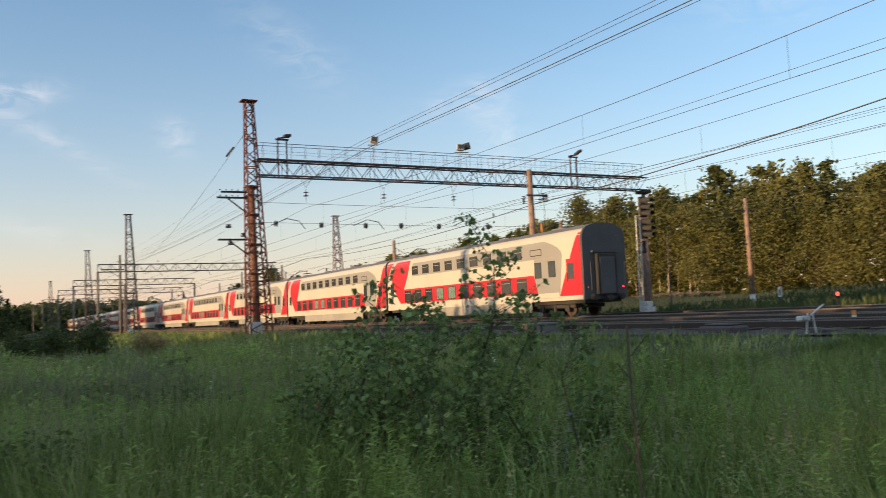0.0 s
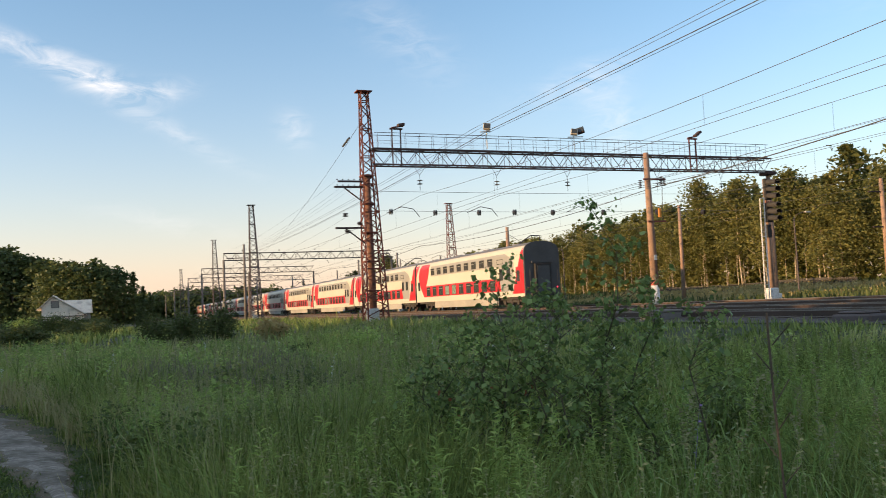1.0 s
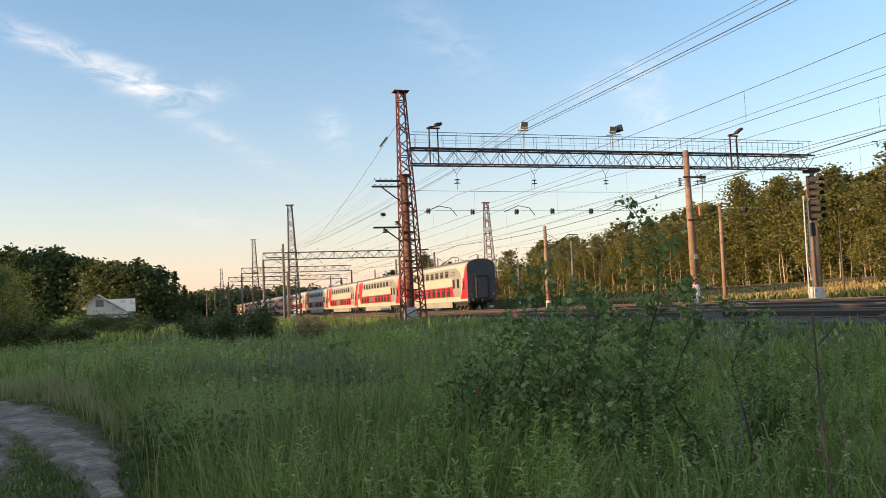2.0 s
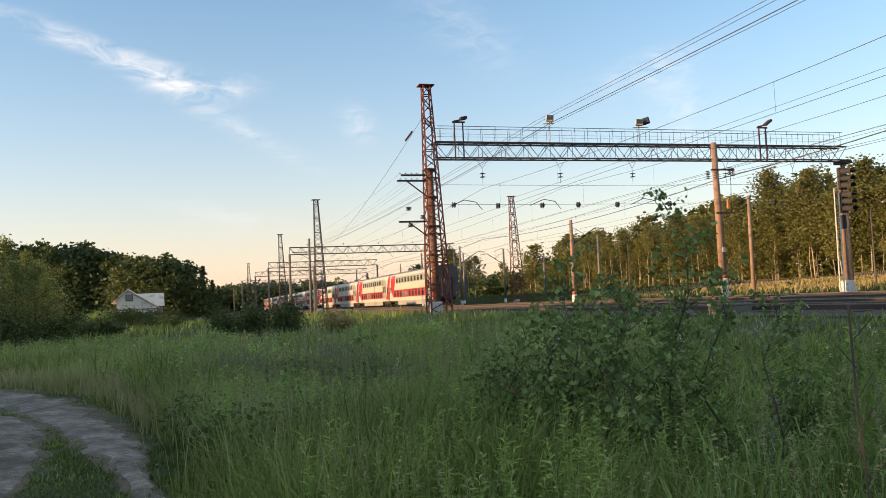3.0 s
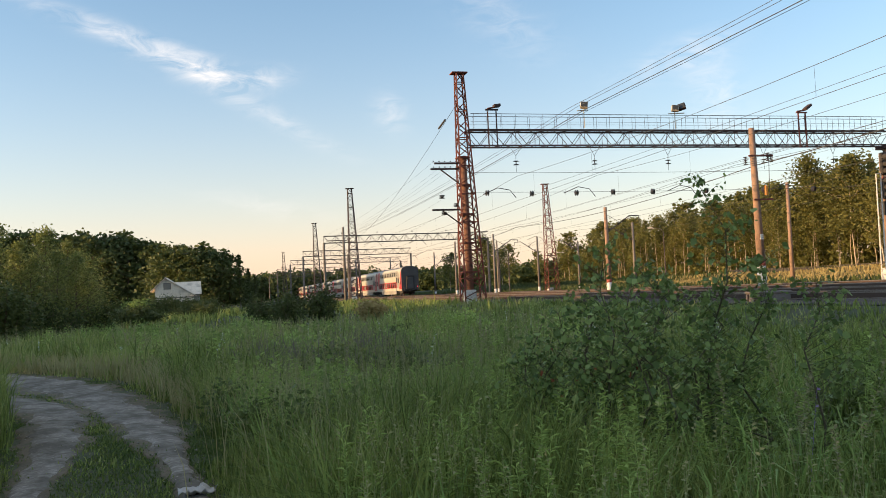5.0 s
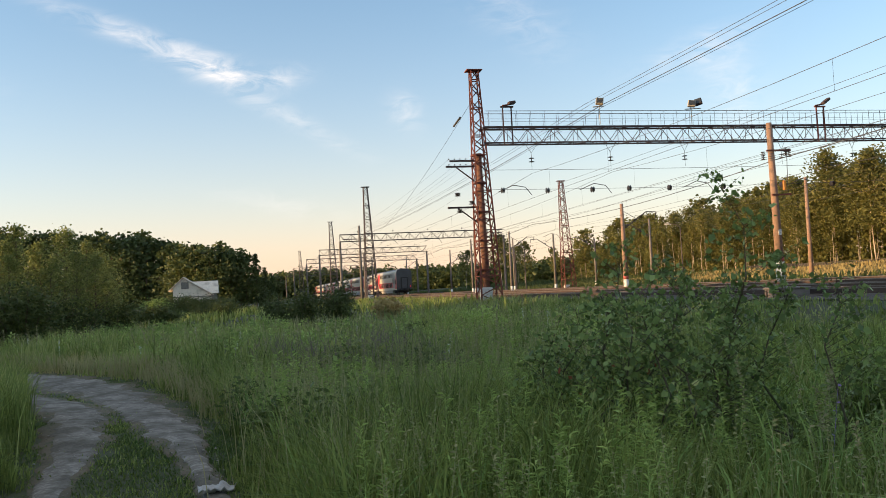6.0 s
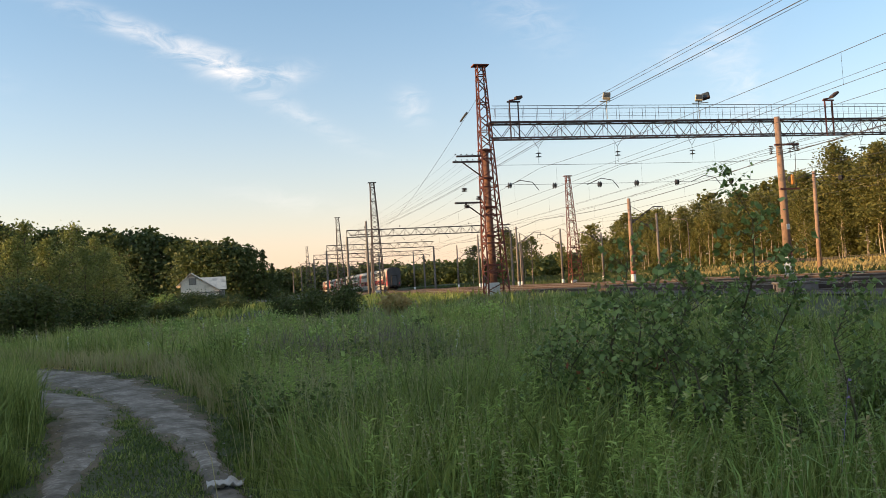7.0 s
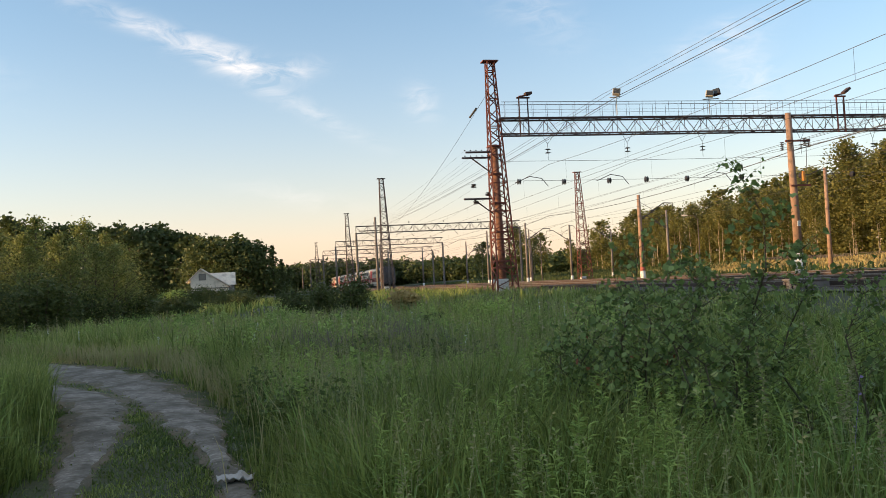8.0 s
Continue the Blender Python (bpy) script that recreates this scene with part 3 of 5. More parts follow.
def make_gantry():
    mast = lattice_mast(14.1, GANTRY_Y, 14.1, 0.0, 1.35, 0.46, 8.9, True)
    # side arms with telegraph insulators
    for z, n in ((8.4, 0), (8.05, 4), (5.5, 0)):
        a = part("crossarm", box(bmesh.new(), -2.0 if n or z < 6 else -1.75, -0.06, z, 0.1, 0.06, z + 0.11, 0.01), M_DARK, mast)
        for k in range(5 if z > 8 else 0):
            insulator(mast, (-1.8 + k * 0.36, 0, z + 0.14), 1, 0.05)
        if z != 8.4:
            part("brace", bar(bmesh.new(), (-1.35, 0, z), (-0.1, 0, z - 0.95), 0.05, 0.05, 4), M_DARK, mast)
    for dx, dz in ((-1.35, 6.25), (-1.25, 5.22), (-0.45, 5.72)):
        insulator(mast, (dx, 0, dz), 3, 0.19, step=0.08)
    beam = thing("gantry_beam", "long lattice gantry beam with walkway railing over the tracks", "gantry", (0, GANTRY_Y, 0))
    truss(beam, 14.5, 45.8, 0, 9.5, 10.47, 0.75, M_DARK, 0.78, 0.046)
    part("walkway", box(bmesh.new(), 14.6, -0.3, 10.53, 45.5, 0.3, 10.57), M_DARK, beam, "plank walkway on the beam")
    bm = bmesh.new()
    for yy in (-0.42, 0.42):
        for zz, r in ((11.5, 0.022), (11.0, 0.009)):
            bar(bm, (14.7, yy, zz), (45.5, yy, zz), r, r, 4)
    part("handrail", bm, M_STEEL, beam, "thin steel handrail")
    post = None
    for k in range(34):
        for yy in (-0.42, 0.42):
            x = 14.9 + k * 0.92
            if post is None:
                post = part("post", bar(bmesh.new(), (0, 0, 10.5), (0, 0, 11.5), 0.013, 0.013, 4), M_STEEL, beam)
                o = post
            else:
                o = new("post", post.data)
                o.parent = beam
            o.location = (x + (0.2 if yy > 0 else 0), yy, 0)
    # portal frames that carry lamps
    for x in (16.1, 38.6):
        bm = bmesh.new()
        for dx in (-0.28, 0.28):
            bar(bm, (x + dx, -0.45, 9.3), (x + dx, -0.45, 11.75), 0.06, 0.06, 4)
        bar(bm, (x - 0.42, -0.45, 11.75), (x + 0.42, -0.45, 11.75), 0.07, 0.07, 4)
        part("lamp_frame", bm, M_RUST if x > 30 else M_DARK, beam, "upright steel lamp frame")
    floodlight(22.3, GANTRY_Y - 0.5, 12.0, -25, 1.4)
    floodlight(28.8, GANTRY_Y - 0.5, 11.85, -25, 1.3, True)
    for x, w in ((38.6, 0.62), (16.2, 0.45)):
        lamp = thing("frame_lamp", "flat dark lamp tilted on the lamp frame of the gantry", "lamp", (x, GANTRY_Y - 0.5, 11.95), "gantry floodlights")
        part("arm", bar(bmesh.new(), (-0.4, 0, -0.14), (0.35, 0, -0.02), 0.05, 0.05, 6), M_RUST, lamp)
        head = part("housing", box(bmesh.new(), -w / 2, -0.2, -0.07, w / 2, 0.2, 0.1, 0.03), M_DARK, lamp, "dark flat lamp housing")
        head.matrix_basis = pose(0.42 if x > 30 else 0.2, -0.05, 0.14 if x > 30 else 0.02, 0, -35 if x > 30 else -8, 0)
        part("lens", box(bmesh.new(), -w / 2 + 0.05, -0.16, -0.085, w / 2 - 0.05, 0.16, -0.072), M_GLASS, head)
    for x in (17.7, 23.1, 28.4, 35.7, 41.3):
        hang = thing("suspension_insulator", "brown insulator string hung from the gantry beam", "insulator", (x, GANTRY_Y, 0), "gantry insulators")
        bm = bmesh.new()
        bar(bm, (-0.55, -0.37, 9.5), (0, 0, 8.9), 0.014), bar(bm, (0.55, 0.37, 9.5), (0, 0, 8.9), 0.014), bar(bm, (0, 0, 8.9), (0, 0, 7.9), 0.012)
        part("hanger", bm, M_WIRE, hang)
        insulator(hang, (0, 0, 8.3), 2, 0.19, step=0.22)
    # right column of the gantry
    col = thing("gantry_column", "weathered concrete column under the end of the gantry beam", "column", (45.7, GANTRY_Y, -0.3))
    part("shaft", bar(bmesh.new(), (0, 0, 0), (0, 0, 9.8), 0.2, 0.16, 14), M_SUNCONC, col, smooth=True)
    part("footing", box(bmesh.new(), -0.3, -0.3, -0.3, 0.3, 0.3, 0.6, 0.05), M_WHITE, col, "whitewashed footing")
    part("cap", box(bmesh.new(), -0.4, -0.5, 9.55, 0.4, 0.5, 9.78, 0.02), M_DARK, col)


def concrete_pole(x, y, top, r=0.2, base=None, white=1.0, red=True, label="tall round concrete line pole, white-painted foot", lean=0.0):
    b = float(gz(x, y)) - 0.1 if base is None else base
    ob = thing("line_pole", label, "pole", (x, y, b), "line poles")
    h = top - b
    ob.rotation_euler = (0, radians(lean), 0)
    # near poles take the sun-tinted concrete, far ones the plain grey
    part("shaft", bar(bmesh.new(), (0, 0, white + (0.35 if red else 0)), (0, 0, h), r * 1.2, r * 0.8, 14), M_SUNCONC if y < 80 else M_GREYCONC, ob, smooth=True)
    if white:
        part("foot", bar(bmesh.new(), (0, 0, -0.3), (0, 0, white), r * 1.28, r * 1.24, 14), M_WHITE, ob, "white-painted foot", True)
    if red:
        part("band", bar(bmesh.new(), (0, 0, white), (0, 0, white + 0.35), r * 1.24, r * 1.22, 14), M_REDP, ob, "faded red painted band", True)
    return ob


def cantilever(pole, z, side, reach=2.6):
    bm = bmesh.new()
    bar(bm, (0, 0, z), (side * reach, 0, z + 1.7), 0.05), bar(bm, (0, 0, z + 1.9), (side * reach * 0.6, 0, z + 1.0), 0.025)
    bar(bm, (side * reach, 0, z + 1.7), (side * (reach + 1.0), 0, z + 1.65), 0.045), bar(bm, (side * (reach + 1.0), 0, z + 1.65), (side * (reach + 1.0), 0, z + 1.1), 0.035)
    part("cantilever", bm, M_STEEL, pole, "slanting tubular cantilever")
    insulator(pole, (side * 0.35, 0, z + 0.15), 3, 0.12)
    insulator(pole, (side * reach * 0.5, 0, z + 0.75), 3, 0.16)


def make_poles():
    a = concrete_pole(34.2, 48.9, 10.5, 0.23, 0.0, 1.25, True, "tall weathered concrete line pole, white foot and red band", -0.6)
    part("crossarm", box(bmesh.new(), -0.5, -0.3, 8.55, 1.3, -0.2, 8.67), M_RUST, a)
    for dx, dz in ((-0.75, 8.0), (0.95, 8.25), (1.2, 8.15)):
        insulator(a, (dx, -0.2, dz), 5, 0.15, step=0.12)
    part("switch_box", box(bmesh.new(), 0.55, -0.3, 5.95, 0.75, -0.1, 6.6, 0.03), M_ORANGE, a, "orange line switch")
    part("bracket", box(bmesh.new(), -0.35, -0.3, 5.6, 1.1, -0.22, 5.72), M_RUST, a)
    part("tie", bar(bmesh.new(), (0.9, -0.2, 5.7), (1.0, -0.25, 8.5), 0.02), M_WIRE, a)
    part("plate", box(bmesh.new(), -0.12, -0.3, 3.0, 0.12, -0.275, 3.35), M_WHITE, a, "small pale number plate with dark bars")
    concrete_pole(54.6, 73.0, 9.9, 0.19, None, 0.0, True, "slim reddish concrete pole by the wood", 0.4)
    c = concrete_pole(60.2, 52.6, 9.6, 0.2, None, 1.1, False, "sun-tinted weathered concrete pole with cross arms by the wood", -0.6)
    for z, w in ((8.6, 1.5), (5.6, 1.3)):
        part("crossarm", box(bmesh.new(), -w, -0.06, z, w * 0.7, 0.06, z + 0.1), M_DARK, c)
    f = concrete_pole(36.1, 76.2, 8.1, 0.2)
    cantilever(f, 5.9, 1)
    for x, y, top in ((14.2, 108.0, 9.4), (20.4, 150, 8), (26.2, 180, 8.2)):
        p = concrete_pole(x, y, top, 0.17, None, 0, False, "grey concrete pole with cross arms")
        for z in (5.6, 8.0):
            part("crossarm", box(bmesh.new(), -2.2, -0.06, z, 0.4, 0.06, z + 0.1), M_DARK, p)
            part("brace", bar(bmesh.new(), (-1.5, 0, z), (0, 0, z - 0.9), 0.04, 0.04, 4), M_DARK, p)
    for x, y, top in ((27.4, 100, 7.6), (35.8, 112, 8.2), (34.5, 128, 8.3), (44.6, 118, 8), (46.0, 142, 9), (40, 165, 8.5), (47, 172, 8.5), (52, 120, 7.2), (48.6, 95.0, 8.0), (33.0, 176, 8)):
        p = concrete_pole(x, y, top, 0.16, None, 0.9, False, "far concrete catenary pole with a cantilever")
        cantilever(p, 6.0, -1 if x > 40 else 1)
    # lattice masts and portals farther along
    lattice_mast(14.7, 105, 14.0, -0.2, 1.5, 0.5, 0, False)
    lattice_mast(14.9, 154, 14.0, -0.2, 1.5, 0.5, 0, False)
    lattice_mast(15.0, 252, 14.2, -0.2, 1.5, 0.5, 0, False)
    lattice_mast(40.4, 103.3, 14.0, -0.2, 1.6, 0.5, 0, True)
    for y, x0, x1, top in ((139, 15.0, 43.4, 10.5), (181, 15.0, 38.6, 10.4), (222, 15.0, 44.5, 10.3), (287, 15.0, 43, 10.4), (350, 15.0, 43, 10.4)):
        g = thing("far_gantry", "slim lattice portal across the tracks farther off", "gantry", (0, y, 0), "far gantries")
        truss(g, x0, x1, 0, top - 1.15, top, 0.7, M_STEEL, 0.95, 0.06)
        for x in (x0, x1):
            part("column", bar(bmesh.new(), (x, 0, -0.6), (x, 0, top - 1.1), 0.24, 0.18, 10), M_GREYCONC, g)
        for k in range(4):
            insulator(g, (x0 + 3 + k * 6, 0, top + 0.3), 3, 0.13)


def sagging(x, z, r, y0=-40, y1=420, span=50.0, first=50.0, sag=0.6, name="overhead_wire", label="thin dark overhead line wire", dx=0.0):
    bm = bmesh.new()
    pts = []
    y = y0
    while y <= y1:
        u = ((y - first) / span) % 1.0
        pts.append((x + dx * math.sin((y - first) / span * math.pi), y, z - 4 * sag * u * (1 - u)))
        y += span / 10 if y < 160 else span / 5
    tube(bm, pts, r, 4)
    return tagged(part(name, bm, M_WIRE), label, "wire", "overhead wires", "structure")


def make_wires():
    for c in TRACKS + (43.2,):
        sagging(c, 6.05, 0.0095, sag=0.04)
        sagging(c, 7.6, 0.0105, sag=0.6)
        bm = bmesh.new()
        for y in np.arange(-36, 150, 8.3):
            u = ((y - 50.0) / 50.0) % 1.0
            bar(bm, (c, y, 6.05 - 0.16 * u * (1 - u)), (c, y, 7.6 - 2.4 * u * (1 - u)), 0.005, 0.005, 4)
        tagged(part("dropper_wires", bm, M_WIRE), "thin dropper wires between contact and carrier wire", "wire", "overhead wires", "structure")
    for dx, dz in ((-0.7, 0), (-0.1, 0.1), (0.45, -0.05), (0.6, 0.0), (0.72, -0.08)):
        sagging(22.2 + dx, 12.0 + dz, 0.012, sag=0.5, span=100)
    sagging(35.2, 8.2, 0.03, y0=50, sag=0.7, label="thick black feeder cable")
    bm = bmesh.new()
    tube(bm, [(35.2, 50 - 6 * k, 8.2 + 0.0013 * (6 * k) ** 2) for k in range(9)], 0.035, 5)
    tagged(part("overhead_wire", bm, M_WIRE), "thick black feeder cable climbing to its next support", "wire", "overhead wires", "structure")
    sagging(35.6, 8.8, 0.012, y0=-40, y1=50, sag=0.1)
    sagging(19.4, 6.9, 0.008, y0=-40, y1=50, sag=0.15)
    sagging(33.5, 8.2, 0.013, sag=0.5)
    sagging(45.8, 11.3, 0.012, sag=0.1)
    sagging(46.4, 10.4, 0.012, sag=0.1)
    for dx, z in ((-1.75, 8.6), (-1.4, 8.2), (-1.0, 8.2), (-0.6, 8.2), (-1.35, 6.2), (-0.45, 5.7)):
        sagging(14.1 + dx, z, 0.0045, y0=50, y1=400, span=55, sag=0.5)
    bm = bmesh.new()
    a, b = Vector((13.9, 50.0, 12.1)), Vector((21.3, 139.0, 10.6))
    tube(bm, [a.lerp(b, k / 16) - Vector((0, 0, 4 * 0.9 * (k / 16) * (1 - k / 16))) for k in range(17)], 0.012, 4)
    tube(bm, [a.lerp(b, 0.045), a.lerp(b, 0.075)], 0.07, 6)
    tagged(part("overhead_wire", bm, M_WIRE), "thin stay wire with an insulator from the mast", "wire", "overhead wires", "structure")
    # cross-span wires under the gantry
    bm = bmesh.new()
    for z0, sag in ((7.95, 0.1), (6.7, 0.12)):
        tube(bm, [(14.6 + 30.8 * k / 14, GANTRY_Y + 0.6, z0 - 4 * sag * (k / 14) * (1 - k / 14)) for k in range(15)], 0.014, 4)
    tagged(part("cross_span_wire", bm, M_WIRE), "cross-span wires strung between the masts", "wire", kind="structure")
    for x, z in ((15.9, 6.68), (18.9, 6.6), (22.0, 6.6), (24.6, 6.62), (27.5, 6.6), (31.5, 6.6), (36, 6.6), (40, 6.6)):
        h = thing("span_insulator", "brown insulator in the cross-span wire", "insulator", (x, GANTRY_Y + 0.6, z - 0.1), "span insulators")
        o = insulator(h, (-0.12, 0, 0.05), 2, 0.2, step=0.14)
        o.rotation_euler = (0, radians(90), 0)
    # steady arms at each track
    for c in TRACKS:
        for y in (50.6, 100, 139):
            h = thing("steady_arm", "bent steel steady arm holding the contact wire", "arm", (c, y, 0), "steady arms")
            bm = bmesh.new()
            tube(bm, [(-2.1, 0, 6.55), (-1.1, 0, 6.95), (-0.3, 0, 6.8), (0.1, 0, 6.3)], 0.025, 5)
            part("tube", bm, M_STEEL, h)


def make_signal():
    s = thing("railway_signal", "railway light signal with black hooded heads on a concrete mast", "signal", (41.75, 46.1, -0.1))
    part("mast", bar(bmesh.new(), (0, 0, 0.8), (0, 0, 8.4), 0.17, 0.13, 12), M_SUNCONC, s, smooth=True)
    part("base", box(bmesh.new(), -0.34, -0.34, -0.2, 0.34, 0.34, 0.82, 0.06), M_WHITE, s, "whitewashed signal base")
    for k, z in enumerate((6.9, 5.35)):
        head = part("signal_head", box(bmesh.new(), -0.3, -0.36, z, 0.3, -0.14, z + (1.5 if k == 0 else 1.35), 0.05), M_UNDER, s, "black signal head")
        for i in range(3):
            bm = bmesh.new()
            zc = z + 0.28 + 0.47 * i
            for q in range(9):
                a0, a1 = math.pi * (q / 8 * 1.2 - 0.1), math.pi * ((q + 1) / 8 * 1.2 - 0.1)
                p = [bm.verts.new((0.24 * math.cos(a), yy, zc + 0.21 * math.sin(a) - (0.12 if yy < -0.5 else 0))) for a, yy in ((a0, -0.36), (a1, -0.36), (a1, -1.25), (a0, -1.25))]
                bm.faces.new(p)
            bmesh.ops.remove_doubles(bm, verts=bm.verts[:], dist=0.001)
            bmesh.ops.solidify(bm, geom=bm.faces[:], thickness=0.012)
            hood = part("hood", bm, M_UNDER, head)
            lens = part("lens", bar(bmesh.new(), (0, -0.37, zc), (0, -0.375, zc), 0.12, 0.12, 12), M_GLASS, head)
    part("plate", box(bmesh.new(), -0.22, -0.3, 6.45, 0.42, -0.2, 6.8), M_REDP, s, "small red plate with unreadable pale bars")
    for k in range(3):
        part("bar_mark", box(bmesh.new(), -0.12 + k * 0.17, -0.304, 6.52, -0.04 + k * 0.17, -0.301, 6.73), M_WHITE, s)
    part("relay_box", box(bmesh.new(), -0.2, -0.2, 4.3, 0.2, 0.2, 5.2, 0.03), M_UNDER, s)
    bm = bmesh.new()
    for dx in (-0.75, -0.4):
        bar(bm, (dx - 0.1, -0.3, 0), (dx, -0.3, 7.0), 0.042, 0.042, 6)
    for k in range(20):
        bar(bm, (-0.83, -0.3, 0.4 + k * 0.33), (-0.42, -0.3, 0.4 + k * 0.33), 0.012, 0.012, 4)
    bar(bm, (-0.75, -0.3, 7.0), (0, -0.2, 7.1), 0.025)
    part("ladder", bm, M_WHITE, s, "pale steel ladder")
    lamp = thing("street_lamp", "slim steel lamp post with a curved arm", "lamp", (53.0, 55.3, float(gz(53, 55.3))))
    part("post", bar(bmesh.new(), (0, 0, 0), (0, 0, 6.6), 0.08, 0.05, 10), M_STEEL, lamp)
    part("arm", tube(bmesh.new(), [(0, 0, 6.6), (0.3, 0, 6.95), (0.9, 0, 7.15), (1.3, 0, 7.2)], 0.03), M_STEEL, lamp)
    part("head", box(bmesh.new(), 1.2, -0.12, 7.1, 1.8, 0.12, 7.25, 0.04), M_LAMP, lamp)
    for x, y in ((44.0, 130), (41.0, 126), (49, 150), (50, 90)):
        copy_thing(lamp, pose(x, y, float(gz(x, y)), 0, 0, 10 * x))


# ---- train ----
LEN = 26.0


def side_x(z):
    """Half width of the carriage at height z."""
    if z < 4.3:
        return 1.56 - 0.03 * max(0, 1.2 - z)
    u = min(1, (z - 4.3) / 0.95)
    return 1.56 * max(0.0, 1 - u ** 3.6) ** 0.5 * (1 - 0.06 * u)


def skin(name, parent, mt, lo, hi, za, zb, proud=0.006, n=10, label=""):
    """A painted panel that follows the side, between the lines lo(z) and hi(z) along the car."""
    obs = []
    for s in (-1, 1):
        bm = bmesh.new()
        prev = None
        for k in range(n + 1):
            z = za + (zb - za) * k / n
            a, b = lo(z), hi(z)
            x = s * (side_x(z) + proud)
            row = [bm.verts.new((x, a, z)), bm.verts.new((x, b, z)), bm.verts.new((x - s * proud * 0.8, b, z)), bm.verts.new((x - s * proud * 0.8, a, z))]
            if prev:
                for i in range(4):
                    bm.faces.new((prev[i], prev[(i + 1) % 4], row[(i + 1) % 4], row[i]))
            else:
                bm.faces.new(row)
            prev = row
        bm.faces.new(prev)
        obs.append(part(name, bm, mt, parent, label))
    return obs


def make_carriage():
    """A double-deck carriage, its rear end at y = 0."""
    car = thing("railway_carriage", "double-deck railway carriage in red and light grey livery", "carriage", (0, 0, 0), "carriages of the train")
    prof = [(side_x(0.95), 0.95)] + [(side_x(z), z) for z in (1.3, 2.0, 3.0, 4.0, 4.3, 4.45, 4.6, 4.75, 4.88, 4.98, 5.06, 5.13, 5.18, 5.22, 5.24)] + [(0.0, 5.25)]
    ring = [(-x, z) for x, z in prof] + [(x, z) for x, z in prof[-2::-1]]
    bm = bmesh.new()
    ends = [[bm.verts.new((x, y, z)) for x, z in ring] for y in (0.12, LEN - 0.12)]
    n = len(ring)
    for i in range(n):
        j = (i + 1) % n
        bm.faces.new((ends[0][i], ends[1][i], ends[1][j], ends[0][j]))
    bm.faces.new(ends[0]), bm.faces.new(ends[1][::-1])
    body = part("body", bm, M_BODY, car, "light grey double-deck body", False)
    # roof skin
    bm, prev = bmesh.new(), None
    zs = [4.92, 5.0, 5.07, 5.13, 5.19, 5.23]
    ring = [(-side_x(z) - 0.01, z + 0.006) for z in zs] + [(0, 5.26)] + [(side_x(z) + 0.01, z + 0.006) for z in zs[::-1]]
    a = [bm.verts.new((x, 0.1, z)) for x, z in ring]
    b = [bm.verts.new((x, LEN - 0.1, z)) for x, z in ring]
    for i in range(len(ring) - 1):
        bm.faces.new((a[i], b[i], b[i + 1], a[i + 1]))
    part("roof", bm, M_ROOF, car, "dull grey roof")
    for y in (3.0, 9.0, 16.0, 22.5):
        part("roof_vent", box(bmesh.new(), -0.5, y, 5.2, 0.5, y + 1.2, 5.3, 0.03), M_ROOF, car)
    # livery
    skin("red_band", car, M_RED, lambda z: 4.75 - (2.55 - z) * 0.3, lambda z: 22.9, 1.45, 2.55, 0.006, 2)
    skin("grey_band", car, M_GREY, lambda z: 1.85 + 1.7 * ((z - 3.5) / 1.0) ** 2.2, lambda z: 21.3 - 0.25 * (z - 3.6), 3.5, 4.5, 0.006, 10)
    skin("grey_panel", car, M_GREY, lambda z: 2.25 - 0.4 * (z - 1.12) / 2.43, lambda z: 4.73 - 0.3 * (2.55 - z) if z < 2.55 else 4.73 - 0.1 * (z - 2.55), 1.12, 3.496, 0.004, 8)
    skin("red_end", car, M_RED, lambda z: 0.12, lambda z: 0.14 + 2.1 * (1 - (z - 1.2) / 3.8) ** 0.9, 1.2, 4.95, 0.007, 14)
    # the sweep at the other end bows outwards, a pale stripe parts it from the red corner
    skin("red_sweep", car, M_RED, lambda z: 21.5 + 1.3 * ((4.95 - z) / 2.4) ** 1.5 if z > 2.55 else 22.8, lambda z: 23.5 + 1.45 * math.sin(math.pi * min(1.0, (4.95 - z) / 3.5) ** 0.8), 1.45, 4.95, 0.0075, 16)
    skin("red_corner", car, M_RED, lambda z: 24.35 + 1.45 * math.sin(math.pi * min(0.5, (4.95 - z) / 3.5)), lambda z: 25.87, 2.7, 4.95, 0.007, 10)
    skin("white_stripe", car, M_BODY, lambda z: 2.3, lambda z: 25.5, 1.14, 1.43, 0.005, 1)
    # windows of both decks
    for z0, z1, ys, w in ((3.66, 4.22, [6.0 + 1.78 * k for k in range(9)], 0.95), (1.58, 2.38, [5.6 + 1.78 * k for k in range(10)], 1.0)):
        for s in (-1, 1):
            for k, y in enumerate(ys):
                x = s * side_x(4.1)
                win = part("window", box(bmesh.new(), x - 0.02, y - 0.05, z0 - 0.05, x + s * 0.014, y + w + 0.05, z1 + 0.05), M_UNDER, car, "dark rubber-framed window")
                part("pane", box(bmesh.new(), x + s * 0.015, y, z0, x + s * 0.02, y + w, z1), M_BLIND if (z0 < 2 and k in (5, 6)) else M_PANE, win)
                part("transom", box(bmesh.new(), x + s * 0.021, y, z1 - 0.17, x + s * 0.026, y + w, z1 - 0.14), M_GREY, win)
